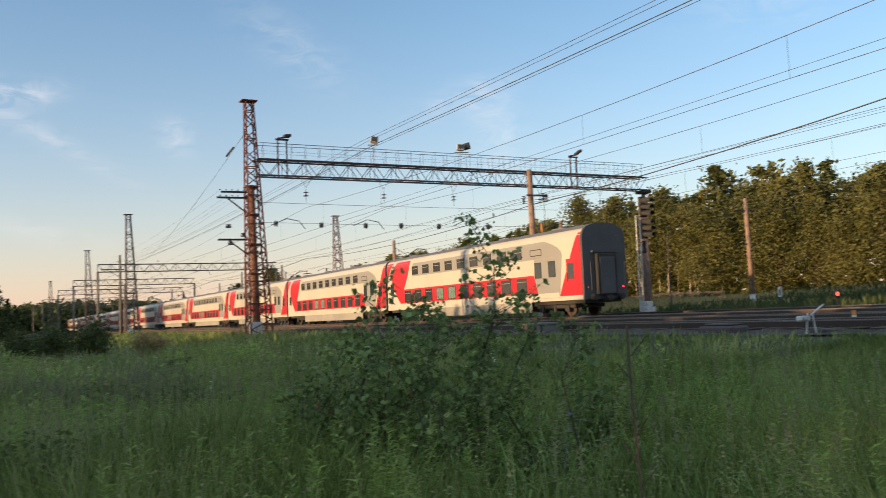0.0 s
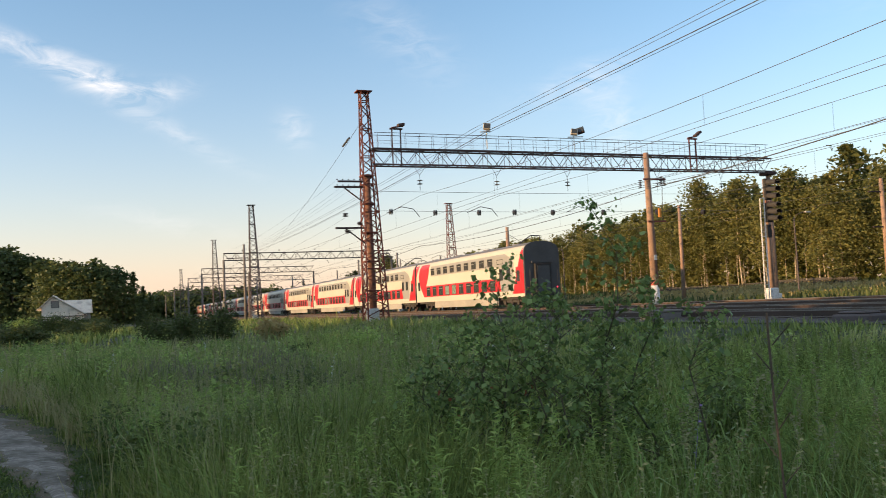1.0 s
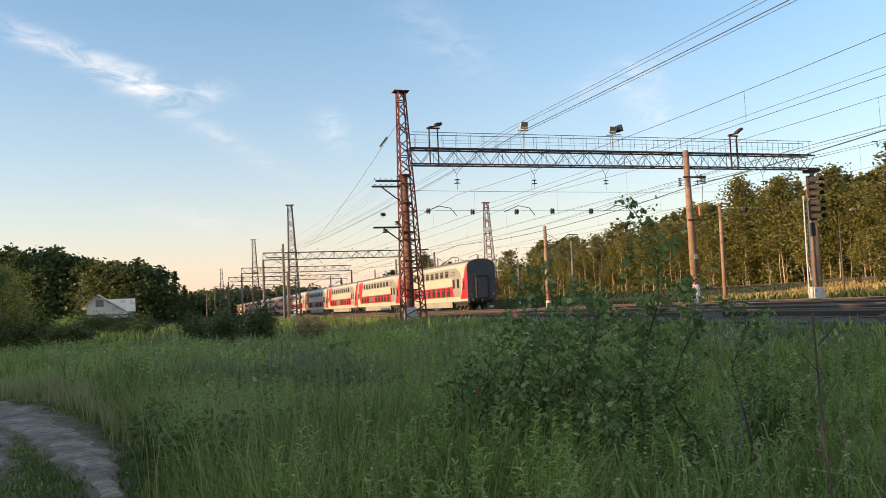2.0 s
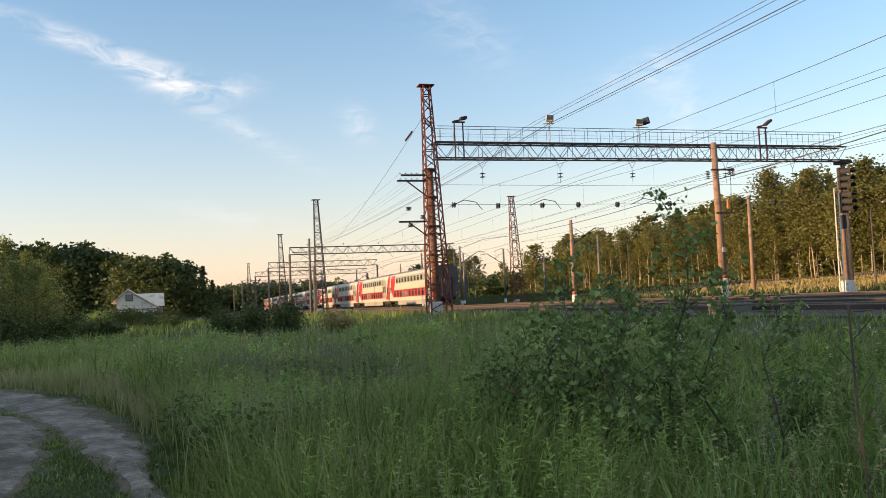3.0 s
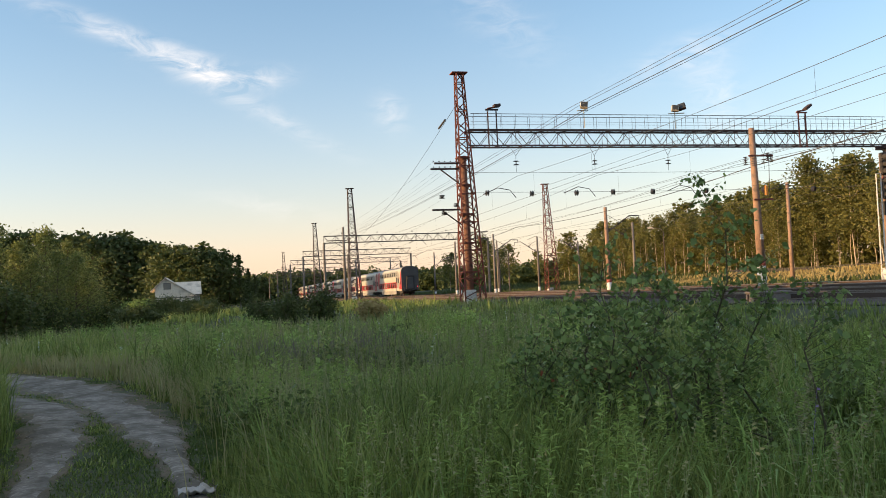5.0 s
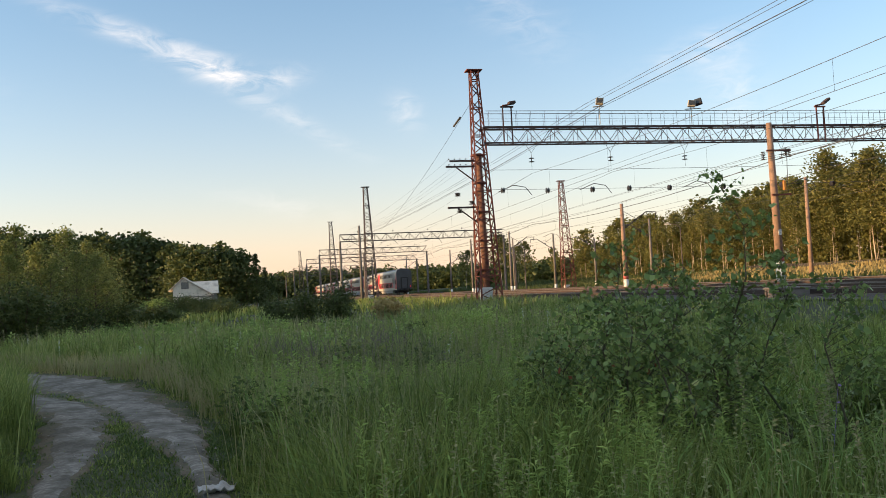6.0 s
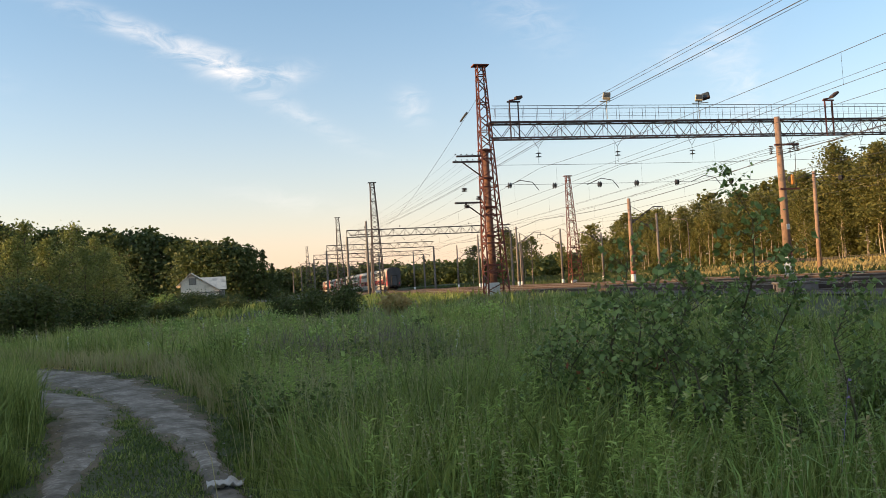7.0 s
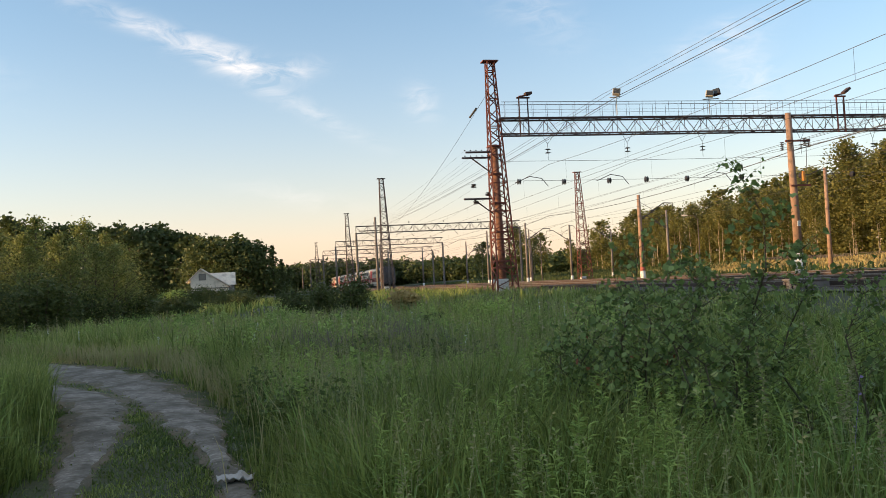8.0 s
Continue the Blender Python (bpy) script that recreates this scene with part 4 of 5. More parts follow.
    for s in (-1, 1):
        x = s * 1.56
        for y, z0, z1, w, mt in ((2.6, 2.4, 3.25, 0.6, M_PANE), (4.0, 2.4, 3.25, 0.6, M_PANE), (0.85, 2.2, 3.0, 0.5, M_PANE), (24.7, 2.2, 3.0, 0.5, M_PANE), (3.9, 3.75, 4.05, 1.1, M_GREY)):
            win = part("window", box(bmesh.new(), x - 0.02, y - 0.05, z0 - 0.05, x + s * 0.016, y + w + 0.05, z1 + 0.05), M_UNDER, car)
            part("pane", box(bmesh.new(), x + s * 0.017, y, z0, x + s * 0.022, y + w, z1), mt, win)
        d = part("door", box(bmesh.new(), x - 0.02, 0.55, 1.25, x + s * 0.0095, 1.5, 3.3, 0.004), M_RED, car, "red entrance door")
        part("door_handle", box(bmesh.new(), x + s * 0.01, 1.4, 2.0, x + s * 0.05, 1.43, 2.5), M_STEEL, d)
        part("skirt", box(bmesh.new(), s * 1.44, 5.2, 0.32, s * 1.53, 20.5, 1.0, 0.03), M_SKIRT, car, "dusty grey equipment skirt")
    # end walls
    for y0, y1, sgn in ((0.0, 0.12, -1), (LEN - 0.12, LEN, 1)):
        bm = bmesh.new()
        pr = [(-x * 0.985, z) for x, z in prof] + [(x * 0.985, z) for x, z in prof[-2::-1]]
        e = [[bm.verts.new((x, y, z)) for x, z in pr] for y in (y0, y1)]
        for i in range(len(pr)):
            j = (i + 1) % len(pr)
            bm.faces.new((e[0][i], e[1][i], e[1][j], e[0][j]))
        bm.faces.new(e[0]), bm.faces.new(e[1][::-1])
        wall = part("end_wall", bm, M_END, car, "dark grey end wall, deepened by its shade")
        ys = sorted((y0 if sgn < 0 else y1, (y0 if sgn < 0 else y1) + sgn * 0.22))
        gang = part("gangway", box(bmesh.new(), -0.72, ys[0], 1.15, 0.72, ys[1], 3.5, 0.06), M_UNDER, car, "black rubber gangway frame")
        ydoor = ys[0] - 0.03 if sgn < 0 else ys[1]
        part("gangway_door", box(bmesh.new(), -0.52, ydoor, 1.25, 0.52, ydoor + 0.03, 3.3, 0.01), M_END, gang)
        part("ridge", box(bmesh.new(), -0.95, ys[0] + 0.05, 3.55, 0.95, ys[1] - 0.02, 3.66), M_END, car)
        for s in (-1, 1):
            part("buffer", bar(bmesh.new(), (s * 0.95, ys[0] - 0.1, 1.06), (s * 0.95, ys[1] + 0.1, 1.06), 0.17, 0.17, 12), M_UNDER, car)
            part("grab_rail", bar(bmesh.new(), (s * 1.2, ydoor, 1.4), (s * 1.2, ydoor, 3.0), 0.02), M_STEEL, car)
        part("coupler", box(bmesh.new(), -0.18, ys[0] - 0.2, 0.8, 0.18, ys[1] + 0.2, 1.15, 0.05), M_UNDER, car)
    # underframe and bogies
    part("underframe", box(bmesh.new(), -1.3, 0.3, 0.75, 1.3, LEN - 0.3, 0.97), M_UNDER, car)
    for yc in (3.4, LEN - 3.4):
        bg = part("bogie", box(bmesh.new(), -1.1, yc - 1.9, 0.5, 1.1, yc + 1.9, 0.74, 0.05), M_UNDER, car, "black bogie frame")
        for dy in (-1.25, 1.25):
            for s in (-1, 1):
                bm = bmesh.new()
                bar(bm, (s * 0.72, yc + dy, 0.475), (s * 0.86, yc + dy, 0.475), 0.475, 0.475, 20)
                part("wheel", bm, M_RAIL, bg, "steel wheel")
                part("axle_box", box(bmesh.new(), s * 0.95, yc + dy - 0.2, 0.3, s * 1.2, yc + dy + 0.2, 0.68, 0.04), M_UNDER, bg)
        for s in (-1, 1):
            part("spring", bar(bmesh.new(), (s * 1.05, yc, 0.3), (s * 1.05, yc, 0.8), 0.14, 0.14, 10), M_UNDER, bg)
    return car


TRAIN_X, REAR, SPEED, PITCH_LEN, CARS = 30.58, 36.95, 21.6, 26.2, 14
make_ground()
make_path()
make_yard_bed()
make_tracks()
make_gantry()
make_poles()
make_wires()
make_signal()
carriages = [make_carriage()]
for k in range(1, CARS):
    carriages.append(copy_thing(carriages[0], pose(TRAIN_X, REAR + PITCH_LEN * k, 0)))
# the last carriage alone carries the tail lamps
for s in (-1, 1):
    part("tail_lamp", box(bmesh.new(), s * 1.25 - 0.05, -0.05, 1.55, s * 1.25 + 0.05, 0.0, 1.66, 0.02), M_TAIL if s > 0 else M_REDP, carriages[0], "glowing red tail lamp" if s > 0 else "unlit tail lamp")


# ---- trees ----
def cards(rng, centres, size, up=0.35, slim=0.6):
    """Small bent leaf sprays: a quad for each centre, turned at random."""
    n = len(centres)
    d = rng.normal(size=(n, 3))
    d[:, 2] *= 0.6
    d /= np.linalg.norm(d, axis=1)[:, None]
    e = rng.normal(size=(n, 3))
    e -= (e * d).sum(1)[:, None] * d
    e /= np.linalg.norm(e, axis=1)[:, None]
    s = size * rng.uniform(0.6, 1.3, n)[:, None]
    nm = np.cross(d, e)
    v = np.stack([centres - d * s, centres - e * s * slim + nm * s * 0.2, centres + d * s, centres + e * s * slim - nm * s * 0.15], 1)
    i = np.arange(n)[:, None] * 4
    return v.reshape(-1, 3), np.concatenate([i, i + 1, i + 2, i + 3], 1)


def make_tree(name, label, seed, h, spread, low, count, size, leaf, bark, conifer=False, limbs=16, trunk=0.13, taper=0.55):
    rng = np.random.default_rng(seed)
    ob = thing(name, label, "tree", (0, 0, -50), "trees")
    bm = bmesh.new()
    pts, p = [], Vector((0, 0, -0.3))
    for k in range(8):
        pts.append(p.copy())
        p = p + Vector((rng.normal(0, 0.1), rng.normal(0, 0.1), (h * 0.95 + 0.3) / 7))
    limb(bm, pts, [trunk * (1 - k / 7.6) for k in range(8)])
    centres, bl = [], bmesh.new()
    per = count // limbs
    for k in range(limbs):
        u = low + (0.97 - low) * (k + rng.uniform(0, 0.8)) / limbs
        seg = min(6, int(u * 7))
        a = pts[seg].lerp(pts[seg + 1], u * 7 - seg)
        ang = rng.uniform(0, 2 * math.pi)
        prof = (1 - (u - low) / (1 - low)) ** (0.9 if conifer else taper) * (1.0 if conifer else (0.55 + 0.45 * min(1, (u - low) / 0.25)))
        reach = max(0.25, spread * prof * rng.uniform(0.55, 1.35))
        rise = -0.25 * reach if conifer else reach * rng.uniform(0.25, 0.9)
        b = a + Vector((math.cos(ang) * reach, math.sin(ang) * reach, rise))
        bar(bl, a, b, trunk * 0.3 * (1 - u * 0.6), 0.012, 4, False)
        t = rng.uniform(0.25, 1.1, per)[:, None]
        c = np.array(a)[None] * (1 - t) + np.array(b)[None] * t
        c += rng.normal(size=(per, 3)) * (reach * 0.27 + 0.15) * np.array([1, 1, 0.35 if conifer else 0.75])
        centres.append(c)
    part("trunk", bm, bark, ob, "", True)
    tagged(part("branchwork", bl, bark, ob, "", True), kind="stuff")
    v, q = cards(rng, np.concatenate(centres), size)
    crown = new("crown", mesh_np("crown", v, q, None, leaf))
    crown.parent = ob
    return ob


def scatter(models, spots, rng):
    used = set()
    for x, y, s in spots:
        m = models[int(rng.integers(len(models)))]
        place = pose(x, y, float(gz(x, y)) - 0.05, 0, 0, float(rng.uniform(0, 360)))
        o = m if m not in used else copy_thing(m, place)
        used.add(m)
        o.matrix_basis = place
        o.scale = (s * float(rng.uniform(0.85, 1.15)), s * float(rng.uniform(0.85, 1.15)), s)
    for m in models:
        if m not in used:
            m.matrix_basis = pose(120, 200, 1)


def make_woods():
    rng = np.random.default_rng(5)
    bare = [make_tree("birch_tree", "tall birch with a bare pale trunk and yellow-green crown", 20 + k, 15.0, 3.8, 0.18 + 0.08 * k, 4300, 0.2, M_LEAF, M_BARK, limbs=44, trunk=0.1) for k in range(3)]
    leafy = [make_tree("birch_tree", "tall birch leafy down to the ground at the wood's edge", 24 + k, 15.0, 4.3, 0.04 + 0.03 * k, 5200, 0.2, M_LEAF, M_BARKD, limbs=40, taper=0.5) for k in range(3)]
    far_birch = [make_tree("birch_tree", "distant birch with a yellow-green crown", 30 + k, 15.0, 3.6, 0.3, 1050, 0.37, M_LEAF, M_BARK, limbs=26) for k in range(2)]
    front, back = [], []
    for row, (x0, s) in enumerate(((80.0, 0.88), (84.5, 1.0), (89, 1.08))):
        y = 18.0 + row
        while y < 196:
            (back if row == 2 else front).append((x0 + rng.normal(0, 1.3) + 2.5 * math.sin(y * 0.05), y, s * rng.uniform(0.68, 1.13) * (0.95 if y < 60 else 1.06 if y < 92 else 1.0 if y < 118 else 0.9)))
            y += rng.uniform(2.8, 5.8) * (1 if y < 120 else 1.2)
    for x, y, s in ((63, 205, 0.98), (66, 211, 0.92), (69, 204, 0.8), (58, 222, 0.8), (74, 225, 0.8), (72, 190, 0.6), (77, 150, 0.6), (76, 171, 0.55)):
        back.append((x, y, s))
    scatter(leafy, [p for p in front if p[1] < 74], rng)
    scatter(bare, [p for p in front if 74 <= p[1] < 170], rng)
    scatter(far_birch, back + [p for p in front if p[1] >= 170], rng)
    scatter(far_birch, [(96 + rng.normal(0, 1.2), 14 + 4.4 * k + rng.normal(0, 0.8), rng.uniform(0.95, 1.15)) for k in range(34)], rng)
    # slim bare trunks standing between the crowns of the wood
    pole = [make_tree("young_birch", "slim pale birch trunk with a small crown", 36 + k, 13.0, 1.5, 0.62, 700, 0.19, M_LEAF, M_BARK, limbs=14, trunk=0.06) for k in range(2)]
    scatter(pole, [(77.5 + rng.normal(0, 1.2), 76 + 2.6 * k + rng.normal(0, 1.0), rng.uniform(0.7, 0.95)) for k in range(34)], rng)
    spruce = [make_tree("spruce_tree", "dark green spruce rising over the wood", 40 + k, 15.5, 2.9, 0.1, 2200, 0.27, M_LEAFD, M_BARKD, True, 44) for k in range(2)]
    scatter(spruce, [(83, 84, 1.0), (86, 90, 1.12), (85, 78, 1.05), (91, 103, 1.12), (90, 66, 1.15), (88, 52, 1.1), (92, 140, 1.05), (86, 110, 1.0), (60, 300, 0.8), (1.4, 168.2, 0.73), (3.1, 170.1, 0.54), (4.4, 172.1, 0.46)], rng)
    # the wood on the meadow's other side; its unseen rows are added for shade
    left = [make_tree("alder_tree", "leafy tree at the meadow's edge, its top in the last sun", 60 + k, 9.5, 3.0, 0.08, 1600, 0.26, M_LEAFD, M_BARKD, limbs=26) for k in (2, 3)]
    edge = [make_tree("young_birch", "young birch at the meadow's edge, its top in the last sun", 80 + k, 9.5, 3.5, 0.05, 4200, 0.1, M_EDGE, M_BARKD, limbs=46, taper=0.85) for k in range(3)]
    plain = [make_tree("alder_tree", "tall dark tree out of view, added to shade the meadow", 70 + k, 9.5, 2.9, 0.1, 500, 0.5, M_LEAFD, M_BARKD, limbs=20) for k in range(2)]
    # a rounded clump of young birches, and behind it the wood that sinks towards the tracks
    near = [(-11.5, 46.8, 0.7), (-9.9, 49.2, 0.69), (-10.1, 45.0, 0.58), (-12.1, 45.6, 0.6), (-9.0, 51.4, 0.62), (-8.6, 53.5, 0.58), (-13.8, 48.2, 0.64), (-14.8, 47.9, 0.66), (-15.6, 46.6, 0.66),
            (-8.7, 46.4, 0.53), (-10.9, 42.8, 0.5), (-9.3, 43.7, 0.48), (-8.2, 48.5, 0.51), (-8.0, 50.6, 0.46), (-13.0, 43.3, 0.56), (-17.3, 49.2, 0.67)]
    dark = [
            (-60.2, 217.0, 2.42), (-57.7, 220.7, 2.35), (-35.4, 213.2, 2.0), (-34.1, 219.5, 2.15), (-31.1, 222.0, 2.09), (-49.8, 220.6, 2.19), (-42.7, 218.0, 2.13), (-27.0, 224.5, 2.22), (-28.1, 218.4, 2.02), (-24.1, 218.8, 1.98),
            (-21.5, 217.1, 1.92), (-18.9, 215.3, 1.84), (-16.5, 213.5, 1.76), (-55.6, 223.4, 2.22), (-47.1, 223.3, 2.22), (-39.9, 222.6, 2.16), (-31.1, 209.9, 1.93), (-24.1, 210.8, 1.88), (-12.3, 179.7, 1.45), (-10.7, 175.8, 1.44),
            (-7.9, 172.0, 1.37), (-6.1, 172.1, 1.42), (-3.3, 170.1, 1.32), (-1.7, 169.2, 1.24), (-14.1, 181.6, 1.49), (-4.6, 168.1, 1.24), (-0.3, 168.2, 1.06), (-9.4, 167.9, 1.28), (-6.7, 166.0, 1.24), (-12.6, 171.7, 1.3),
            (-3.0, 166.1, 1.15),
    ]
    # trees out of view, added to keep the sun off the meadow
    shade = []
    for a, b, n, s, lot in (
        # added rows, mostly hidden, that shade the far part of the train
        ((-13, 212), (-9, 236), 8, 1.0, dark), ((-18, 214), (-11, 340), 32, 1.1, dark), ((-9, 236), (-4, 340), 26, 1.0, dark),
        ((-30, -60), (-28, 38), 40, 0.78, shade), ((-34, -60), (-32, 44), 32, 0.84, shade), ((-30, 42), (-27, 66), 16, 0.45, shade), ((-40, -60), (-38, 38), 28, 0.9, shade), ((-38, 40), (-38, 68), 11, 0.52, shade), ((-32, 66), (-30, 128), 26, 0.5, shade),
    ):
        for k in range(n):
            u = (k + rng.uniform(-0.3, 0.3)) / n
            lot.append((a[0] + (b[0] - a[0]) * u + rng.normal(0, 1.0), a[1] + (b[1] - a[1]) * u + rng.normal(0, 1.0), s * rng.uniform(0.8, 1.12)))
    scatter(edge, near, rng)
    scatter(left, dark, rng)
    scatter(plain, shade, rng)
    # undergrowth under the birches and the far wood that closes the view along the tracks
    for name, label, n, where, m, size in (("undergrowth", "dense green undergrowth along the edge of the wood", 270, 0, M_LEAF, 0.3), ("far_wood", "distant dark wood beyond the railway yard", 420, 1, M_LEAFD, 0.85)):
        vs, qs, off = [], [], 0
        for k in range(n):
            if where:
                x = rng.uniform(-70, 160)
                y, h, r = 400 + rng.normal(0, 10) - max(0, x - 60) * 1.1, rng.uniform(9.5, 13.5) + 2.0 * math.sin(x * 0.045), 3.6
                count = 170
            else:
                x, y, h, r = rng.uniform(79.5, 97), rng.uniform(8, 205), rng.uniform(1.6, 6.0), rng.uniform(1.1, 2.2)
                count = 170
            c = rng.normal(size=(count, 3))
            c *= (rng.uniform(0.25, 1, (count, 1)) ** 0.33) / np.linalg.norm(c, axis=1)[:, None]
            c = c * np.array([r * 1.5, r * 1.5, h * 0.5]) * rng.uniform(0.85, 1.12, (count, 1)) + np.array([x, y, float(gz(x, y)) + h * 0.46])
            c[:, 2] = np.maximum(c[:, 2], float(gz(x, y)) + 0.1)
            v, q = cards(rng, c, size)
            vs.append(v), qs.append(q + off)
            off += len(v)
        tagged(new(name, mesh_np(name, np.concatenate(vs), np.concatenate(qs), None, m)), label, "wood", kind="stuff")


def shrub(x, y, w, h, leaf, seed, name="willow_shrub", label="dense dark green shrub in the meadow", count=2500, size=0.11, stems=True):
    rng = np.random.default_rng(seed)
    z = float(gz(x, y))
    ob = thing(name, label, "shrub", (x, y, z))
    bm = bmesh.new()
    cs = []
    for k in range(14):
        a, r = rng.uniform(0, 6.28), w * math.sqrt(rng.uniform(0, 1)) * 0.8
        top = Vector((math.cos(a) * r, math.sin(a) * r, h * (1 - (r / w) ** 2 * 0.6) * rng.uniform(0.75, 1.0)))
        bar(bm, (top.x * 0.2, top.y * 0.2, -0.1), top, 0.03, 0.008, 5, False)
        t = rng.uniform(0.1, 1.0, count // 14)[:, None]
        c = np.array([top.x * 0.2, top.y * 0.2, 0])[None] * (1 - t) + np.array(top)[None] * t
        cs.append(c + rng.normal(size=c.shape) * np.array([w * 0.2, w * 0.2, h * 0.09]))
    if stems:
        tagged(part("stemwork", bm, M_BARKD, ob), kind="stuff")
    c = np.concatenate(cs)
    c[:, 2] = np.abs(c[:, 2])
    v, q = cards(rng, c, size)
    o = new("leaves", mesh_np("leaves", v, q, None, leaf))
    o.parent = ob
    return ob


def leaf_set(rng, centres, dirs, size, width, hang=0.3, flutter=0.5):
    """Broad pointed leaves: six points each, folded along the rib."""
    n = len(centres)
    d = dirs / np.linalg.norm(dirs, axis=1)[:, None]
    side = np.cross(d, rng.normal(size=(n, 3)) * flutter + np.array([0, 0, 1.0]))
    side /= np.linalg.norm(side, axis=1)[:, None] + 1e-6
    nm = np.cross(side, d)
    s = (size * rng.uniform(0.65, 1.25, n))[:, None]
    w = s * width
    mid = centres + d * s * 0.42 - nm * s * 0.06
    v = np.stack([centres, mid + side * w - nm * s * -0.06, centres + d * s * 0.8 + side * w * 0.45 - np.array([0, 0, 1.0]) * s * hang * 0.3,
                  centres + d * s - np.array([0, 0, 1.0]) * s * hang * 0.5, centres + d * s * 0.8 - side * w * 0.45 - np.array([0, 0, 1.0]) * s * hang * 0.3, mid - side * w - nm * s * -0.06], 1)
    i = np.arange(n)[:, None] * 6
    return v.reshape(-1, 3), np.concatenate([np.concatenate([i, i + 1, i + 2, i + 3], 1), np.concatenate([i, i + 3, i + 4, i + 5], 1)])


SAPLING = [  # x, y of the foot, height of the tip, how many twigs
    (3.62, 6.15, 2.42, 30), (3.1, 6.25, 1.75, 26), (2.75, 6.5, 1.5, 26), (3.9, 5.75, 1.72, 22), (4.25, 5.6, 1.6, 20), (2.45, 6.7, 1.3, 24), (3.4, 5.9, 1.5, 24), (2.9, 6.0, 1.3, 24), (3.3, 6.5, 1.7, 26), (2.2, 6.4, 1.1, 18), (3.75, 6.5, 1.5, 20), (2.6, 6.2, 0.95, 22), (3.6, 5.6, 0.95, 20),
    (2.77, 6.12, 1.88, 20), (2.65, 6.39, 1.6, 18), (2.86, 5.85, 1.62, 18), (2.46, 6.36, 1.4, 16), (2.89, 5.61, 1.42, 16),
]


def make_bush():
    rng = np.random.default_rng(11)
    z = float(gz(3.3, 6.1))
    ob = thing("aspen_bush", "leafy aspen saplings growing as a bush in the grass", "bush", (3.3, 6.1, z))
    vs, qs, off = [], [], 0
    for x, y, h, twigs in SAPLING:
        bm = bmesh.new()
        pts = [Vector((x - 3.3 + rng.normal(0, 0.03) * k, y - 6.1 + rng.normal(0, 0.03) * k, -0.1 + (h + 0.1) * k / 6)) for k in range(7)]
        pts[6].x, pts[6].y = x - 3.3, y - 6.1
        twigs = int(twigs * 2.5)
        for k in range(6):
            bar(bm, pts[k], pts[k + 1], 0.014 * (1 - k / 7), 0.014 * (1 - (k + 1) / 7), 5, False)
        c, d = [], []
        for k in range(twigs):
            u = rng.uniform(0.12, 1.0)
            seg = min(5, int(u * 6))
            a = pts[seg].lerp(pts[seg + 1], u * 6 - seg)
            ang, reach = rng.uniform(0, 6.28), (0.5 * (1 - u) + 0.12) * rng.uniform(0.5, 1.25)
            b = a + Vector((math.cos(ang) * reach, math.sin(ang) * reach, reach * rng.uniform(0.2, 0.9)))
            bar(bm, a, b, 0.0028, 0.0012, 3, False)
            for t in np.linspace(0.25, 1.05, 9):
                c.append(a.lerp(b, t) + Vector(rng.normal(0, 0.025, 3))), d.append((math.cos(ang) + rng.normal(0, 1.2), math.sin(ang) + rng.normal(0, 1.2), rng.normal(-0.5, 0.7)))
        part("stem", bm, M_STEM, ob)
        v, q = leaf_set(rng, np.array(c), np.array(d), rng.choice([0.028, 0.036, 0.052], len(c)) * (1.12 if h > 2 else 1.0), 0.5, 0.3, 3.0)
        vs.append(v), qs.append(q + off)
        off += len(v)
    o = new("foliage", mesh_np("foliage", np.concatenate(vs), np.concatenate(qs), None, M_ASPEN))
    o.parent = ob
    c = rng.normal(size=(40, 3)) * np.array([0.25, 0.2, 0.12]) + np.array([-0.55, 0.2, 0.85])
    v, q = leaf_set(rng, c, rng.normal(size=(40, 3)), 0.05, 0.3)
    o = new("red_leaves", mesh_np("red_leaves", v, q, None, M_REDLEAF))
    o.parent = ob


def make_pale_leaves():
    rng = np.random.default_rng(12)
    x, y = 2.9, 5.55
    c = rng.normal(size=(16, 3)) * np.array([0.1, 0.1, 0.12]) + np.array([0, 0, 0.72])
    v, q = leaf_set(rng, c, rng.normal(size=(16, 3)) + np.array([0, 0, -0.6]), 0.06, 0.5, 0.3, 3.0)
    ob = thing("pale_sapling", "thin sapling with a few pale yellow leaves", "sapling", (x, y, float(gz(x, y))))
    part("stem", limb(bmesh.new(), [(0, 0, -0.05), (0.02, 0, 0.45), (0, 0.02, 0.95)], [0.006, 0.005, 0.002], 5), M_STEM, ob)
    o = new("foliage", mesh_np("foliage", v, q, None, M_PALE))
    o.parent = ob


# ---- grass ----
def path_distance(x, y):
    """How far a spot lies outside the wheel ruts."""
    d = np.full(x.shape, 99.0)
    for pts in (RUT_R, RUT_L):
        for a, b, w in smooth_line(pts, 0.4):
            d = np.minimum(d, np.hypot(x - a, y - b) - w)
    return d


def between_ruts(x, y):
    r, l = smooth_line(RUT_R, 0.4), smooth_line(RUT_L, 0.4)
    n = min(len(r), len(l))
    c = (r[:n] + l[:n]) / 2
    d = np.full(x.shape, 99.0)
    for a, b, w in c:
        d = np.minimum(d, np.hypot(x - a, y - b))
    return d


def patches(x, y, s=1.0):
    """Soft patches between 0 and 1."""
    return 0.5 + 0.25 * np.sin(x * 0.9 * s + 2.1 * np.sin(y * 0.5 * s)) + 0.25 * np.sin(y * 1.1 * s + 1.7 * np.sin(x * 0.7 * s + 1.0))


def wedge(rng, n, r0, r1, a0=-24, a1=64):
    """Spots in the part of the meadow that lies ahead, between two distances."""
    a = np.radians(rng.uniform(a0, a1, n))
    r = np.sqrt(rng.uniform(r0 * r0, r1 * r1, n))
    return r * np.sin(a), r * np.cos(a)


